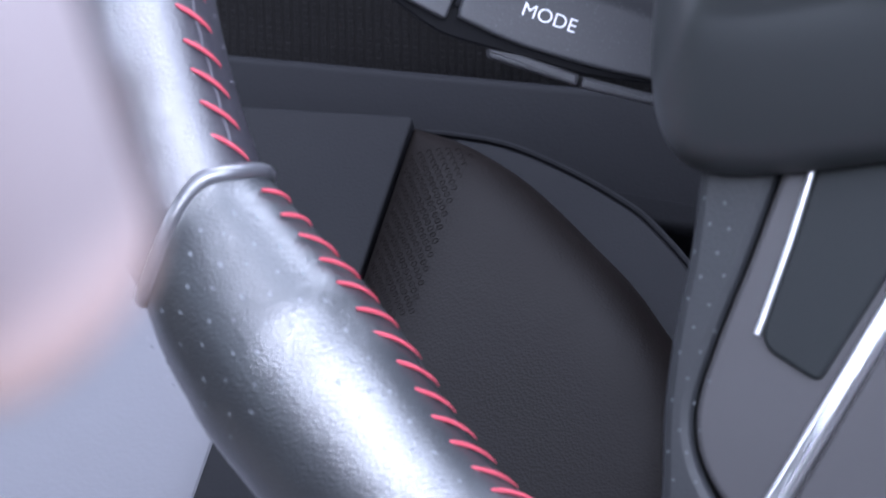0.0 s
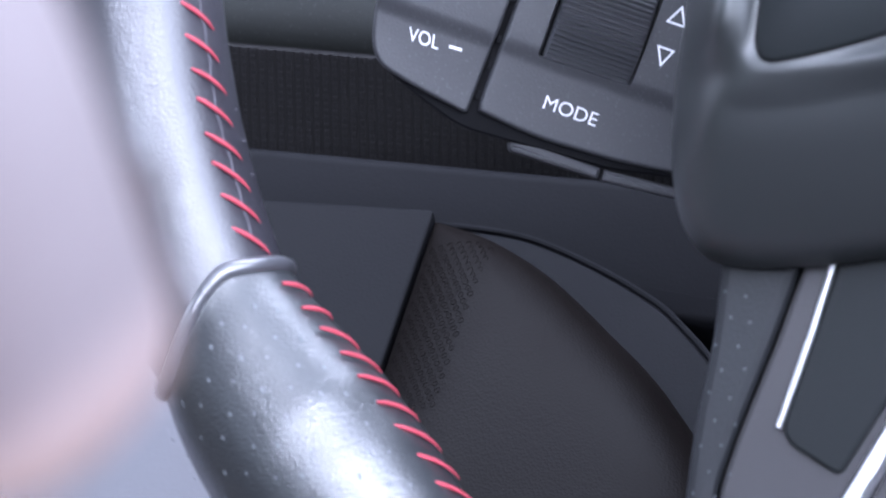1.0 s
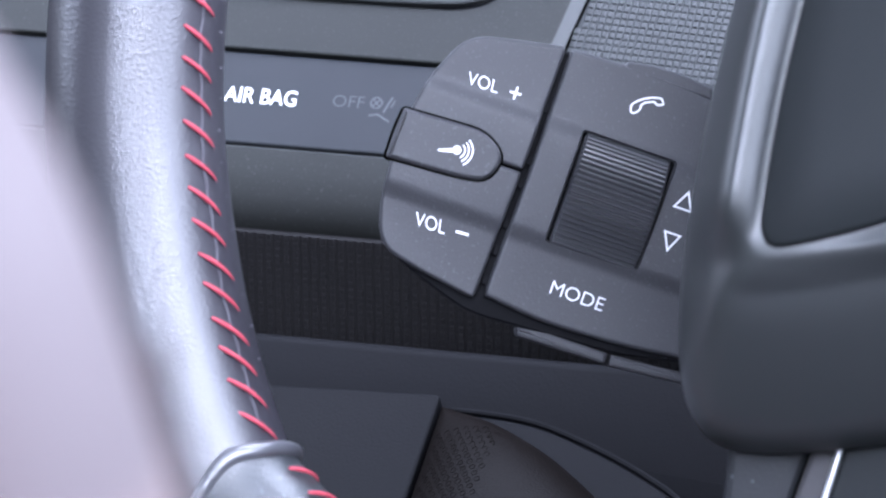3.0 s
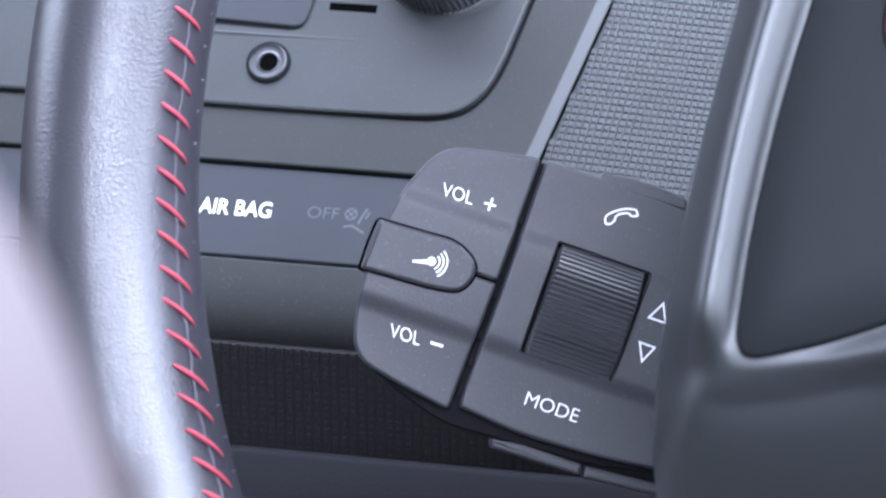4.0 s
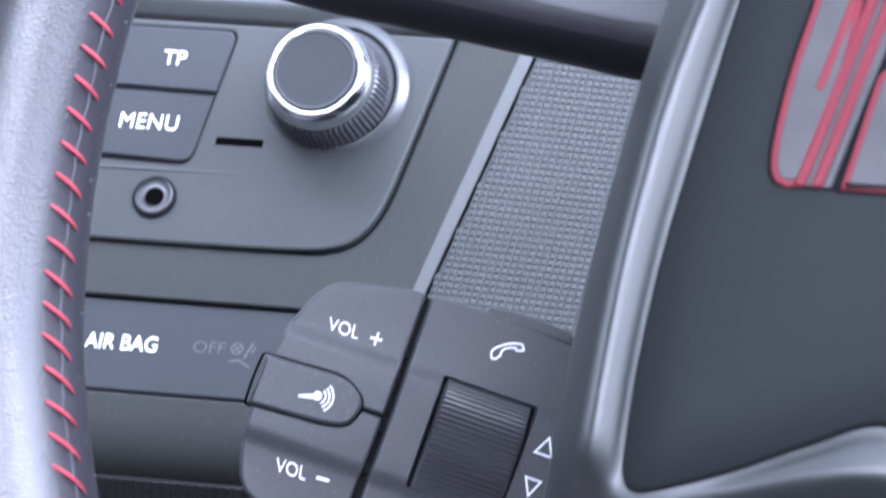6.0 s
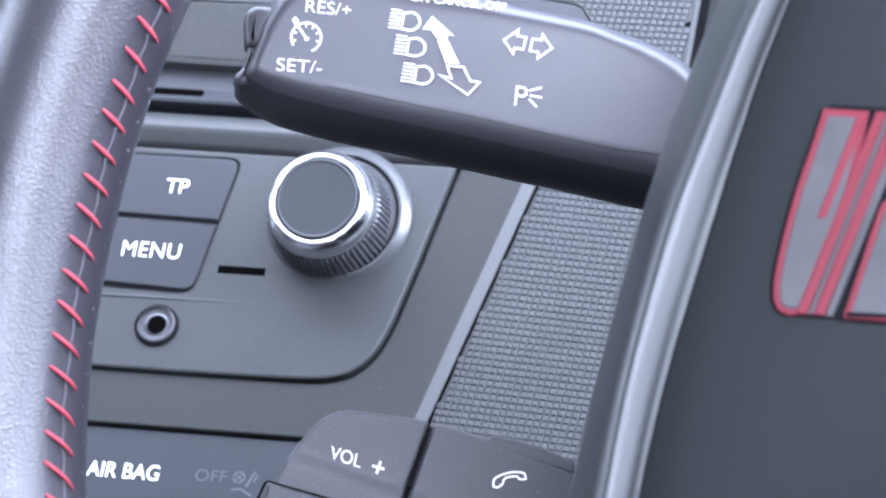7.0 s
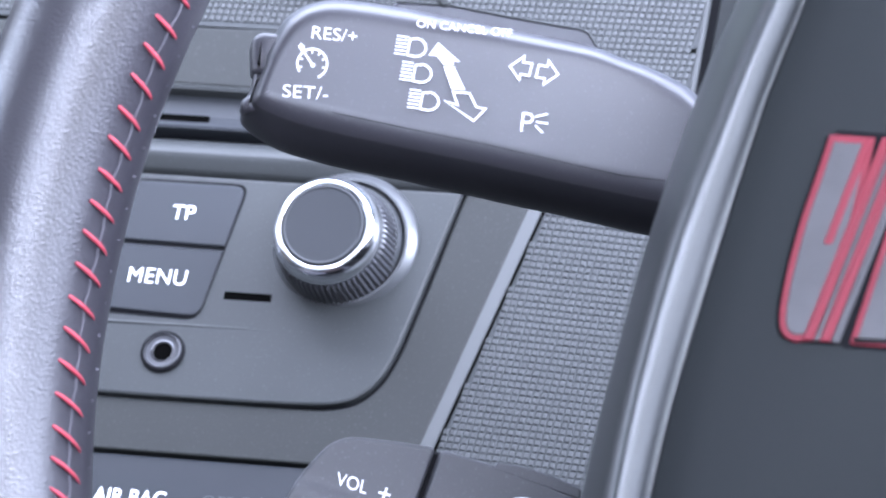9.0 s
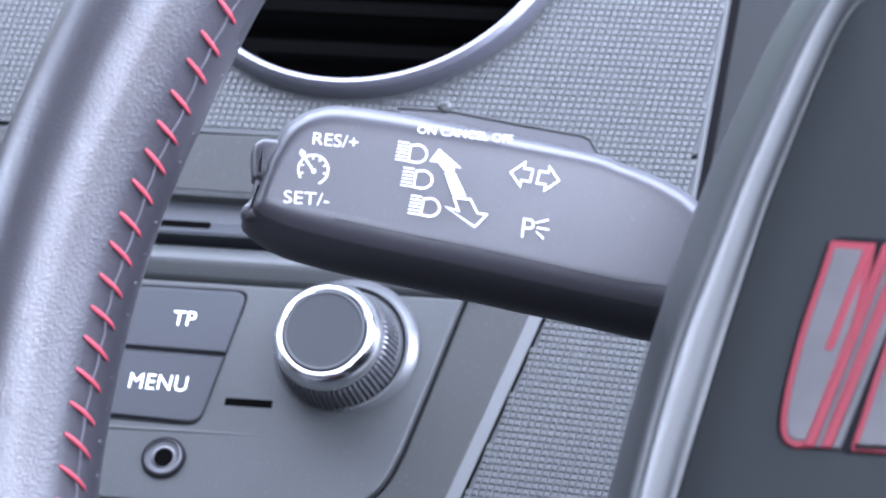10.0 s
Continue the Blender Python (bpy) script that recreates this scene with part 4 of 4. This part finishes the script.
badge = part("badge", plate([(p.x * 1.02 - 0.3, p.y) for p in left_side] + rounded([(-11.5, 10.4), (19.5, 10.4), (22.6, 15), (16.8, 48.6), (-16.2, 48.6)], [0.5, 3, 3, 2, 1.5]), 34.0, 35.9, 0.6), M_BLACK, wheel, "badge of slanting silver and red bars")
outer_plate = [(p.x, p.y) for p in left_side] + [(slope(-15.9, 11.6), 11.6), (slope(-15.9, 30), 30.0), (-9.2, 42.0), (-8.6, 47.6)]
part("red_border", plate(outer_plate, 35.7, 36.4, 0.3), M_BADGE_RED, badge)
part("silver_plate", plate(inset(outer_plate, 1.2), 36.2, 36.7, 0.3), M_BADGE, badge)
part("red_bar", plate(rounded([(-10.4, 47.2), (-8.8, 47.2), (-14.4, 28.4), (-16.0, 28.4)], 0.6), 36.0, 36.9, 0.3), M_BADGE_RED, badge)
for x0, w, top, m in ((-16.7, 1.0, 47.6, M_BADGE_RED), (-15.2, 0.6, 47.6, M_BADGE), (-13.7, 1.0, 47.6, M_BADGE_RED), (-12.0, 0.8, 47.6, M_BADGE)):
    part("red_bar" if m is M_BADGE_RED else "silver_bar", plate(rounded([(slope(x0 - w, top), top), (slope(x0 + w, top), top), (slope(x0 + w, 11.6), 11.6), (slope(x0 - w, 11.6), 11.6)], 0.3), 35.8, 36.8 if m is M_BADGE_RED else 36.5, 0.3), m, badge)
right_plate = rounded([(slope(-9.4, 11.4), 11.4), (-5.2, 31.6), (-3.6, 33.0), (4, 33.0), (12, 30), (17.6, 24), (19.6, 11.4)], [0.8, 1.2, 1, 2, 3, 3, 2], 4)
part("red_border", plate(right_plate, 35.7, 36.4, 0.3), M_BADGE_RED, badge)
part("silver_plate", plate(inset(right_plate, 1.2), 36.2, 36.7, 0.3), M_BADGE, badge)

# lower spoke: leather flank, grey insert, dark panel and a chrome strip
for s in (-1, 1):
    mx = lambda pts: [(-x * s, y) for x, y in pts] if s > 0 else pts
    flank = rounded(mx([(-54.6, -70), (-54.9, -94), (-56.8, -108), (-57.4, -124), (-55.6, -140), (-60, -165), (-20, -170), (-40, -145), (-46.4, -137.4), (-50.2, -131), (-51.8, -125), (-51.6, -119), (-49, -108.7), (-44.2, -93), (-38, -70)]), [0, 6, 8, 8, 8, 0, 0, 4, 4, 3, 3, 3, 5, 5, 0], 4)
    part("spoke_flank", plate(flank, -14, 1.2, 2.0), M_FLANK, wheel, "perforated leather spoke side")
    ins = rounded(mx([(-37.4, -70), (-43.6, -93), (-48.4, -108.5), (-51.0, -119), (-51.2, -125), (-49.6, -130.6), (-45.9, -136.5), (-30, -150), (-5, -150), (-5, -70)]), [0, 5, 5, 3, 3, 3, 4, 2, 2, 0], 4)
    part("spoke_insert", plate(ins, -12, 0.6, 1.2), M_INSERT, wheel, "matt grey insert")
    pan = rounded(mx([(-30.5, -66), (-36.0, -90), (-39.0, -101.5), (-40.6, -109), (-29, -114.8), (-12.5, -83), (-8, -66)]), [0, 4, 3, 5, 2, 2, 0], 6)
    part("spoke_panel", plate(pan, -2, 1.8, 0.8), M_PANEL, wheel, "dark switch panel")
    edge = mx([(-31.6, -66), (-36.6, -90), (-39.6, -101.8), (-41.0, -107.2)])
    part("bright_edge", tube([(x, y, 1.2) for x, y in edge], 0.7, 8), M_BRIGHT, wheel, "thin chrome edge", sharp=80)
    ch0, ch1 = mx([(-8.0, -81.5)])[0], mx([(-45.0, -158)])[0]
    d = (Vector(ch1) - Vector(ch0)).normalized()
    nn = Vector((-d.y, d.x)) * 2.3
    part("chrome_strip", plate(rounded([Vector(ch0) + nn, Vector(ch1) + nn, Vector(ch1) - nn, Vector(ch0) - nn], 0.3, 2), -2, 3.4, 2.2, steps=8), M_BRIGHT, wheel, "chrome strip", sharp=80)
mid_piece = rounded([(-4.5, -78), (-38, -150), (-30, -166), (30, -166), (38, -150), (4.5, -78)], 2)
part("spoke_middle", plate(mid_piece, -14, 1.9, 1.0), M_INSERT, wheel, "grey middle of the spoke")

flank_dots = bmesh.new()
for i in (-1, 1):
    for j in range(13):
        for k in range(2):
            y = -84 - j * 4.6 + random.uniform(-0.5, 0.5)
            x = -51.5 + k * 3.9 - (0.0 if j % 2 else 1.9) + (-0.24 * j if j < 9 else -0.24 * 9) + random.uniform(-0.3, 0.3)
            if x > -45.5 - 0.28 * min(j, 11):
                continue
            vs = [flank_dots.verts.new((x * -i * MM + 0.28 * MM * math.cos(q * math.pi / 3), y * MM + 0.28 * MM * math.sin(q * math.pi / 3), 1.24 * MM)) for q in range(6)]
            flank_dots.faces.new(vs)
tagged(part("spoke_perforation_pattern", flank_dots, M_FDOT_LIT, wheel), kind="stuff")

# ---- driver's seat: only a corner of the headrest and the shoulder come near the lens ----
SEAT = pose(0.2982, -0.6425, 0.8695, 90, 0, 0)
seat = thing("driver_seat", SEAT, "pale mauve leather driver's seat with headrest", "car seat")


def cushion(right, deep, r, n=12):
    """A soft block with the given right-hand outline, alike on both sides."""
    loops = []
    out = rounded(right + [(-x, y) for x, y in reversed(right)], r, n)
    for k in range(13):
        a = math.pi * k / 12
        d = deep / 2 * (1 - abs(math.sin(a)) ** 0.5)
        loops.append(at_z(inset(out, d * 0.6), -deep / 2 * math.cos(a)))
    return loft(loops)


part("headrest", cushion([(136.0, -16.4), (126.5, 14.0), (108, 36), (70, 62)], 42, [6, 12, 12, 20, 20, 12, 12, 6], 5), M_SEAT, seat, "padded headrest")
for x in (-70, 70):
    part("headrest_post", lathe([(5, -90), (5, 20)], 20, (0, 0)), M_SATIN, seat, "satin metal headrest post").matrix_local = pose(x * MM, -0.02, 0, 90, 0, 0)
part("backrest", cushion([(230, -590), (200, -75)], 110, [60, 120, 120, 60]), M_SEAT, seat)
part("seat_base", cushion([(240, -850), (240, -610)], 520, 50), M_SEAT, seat)
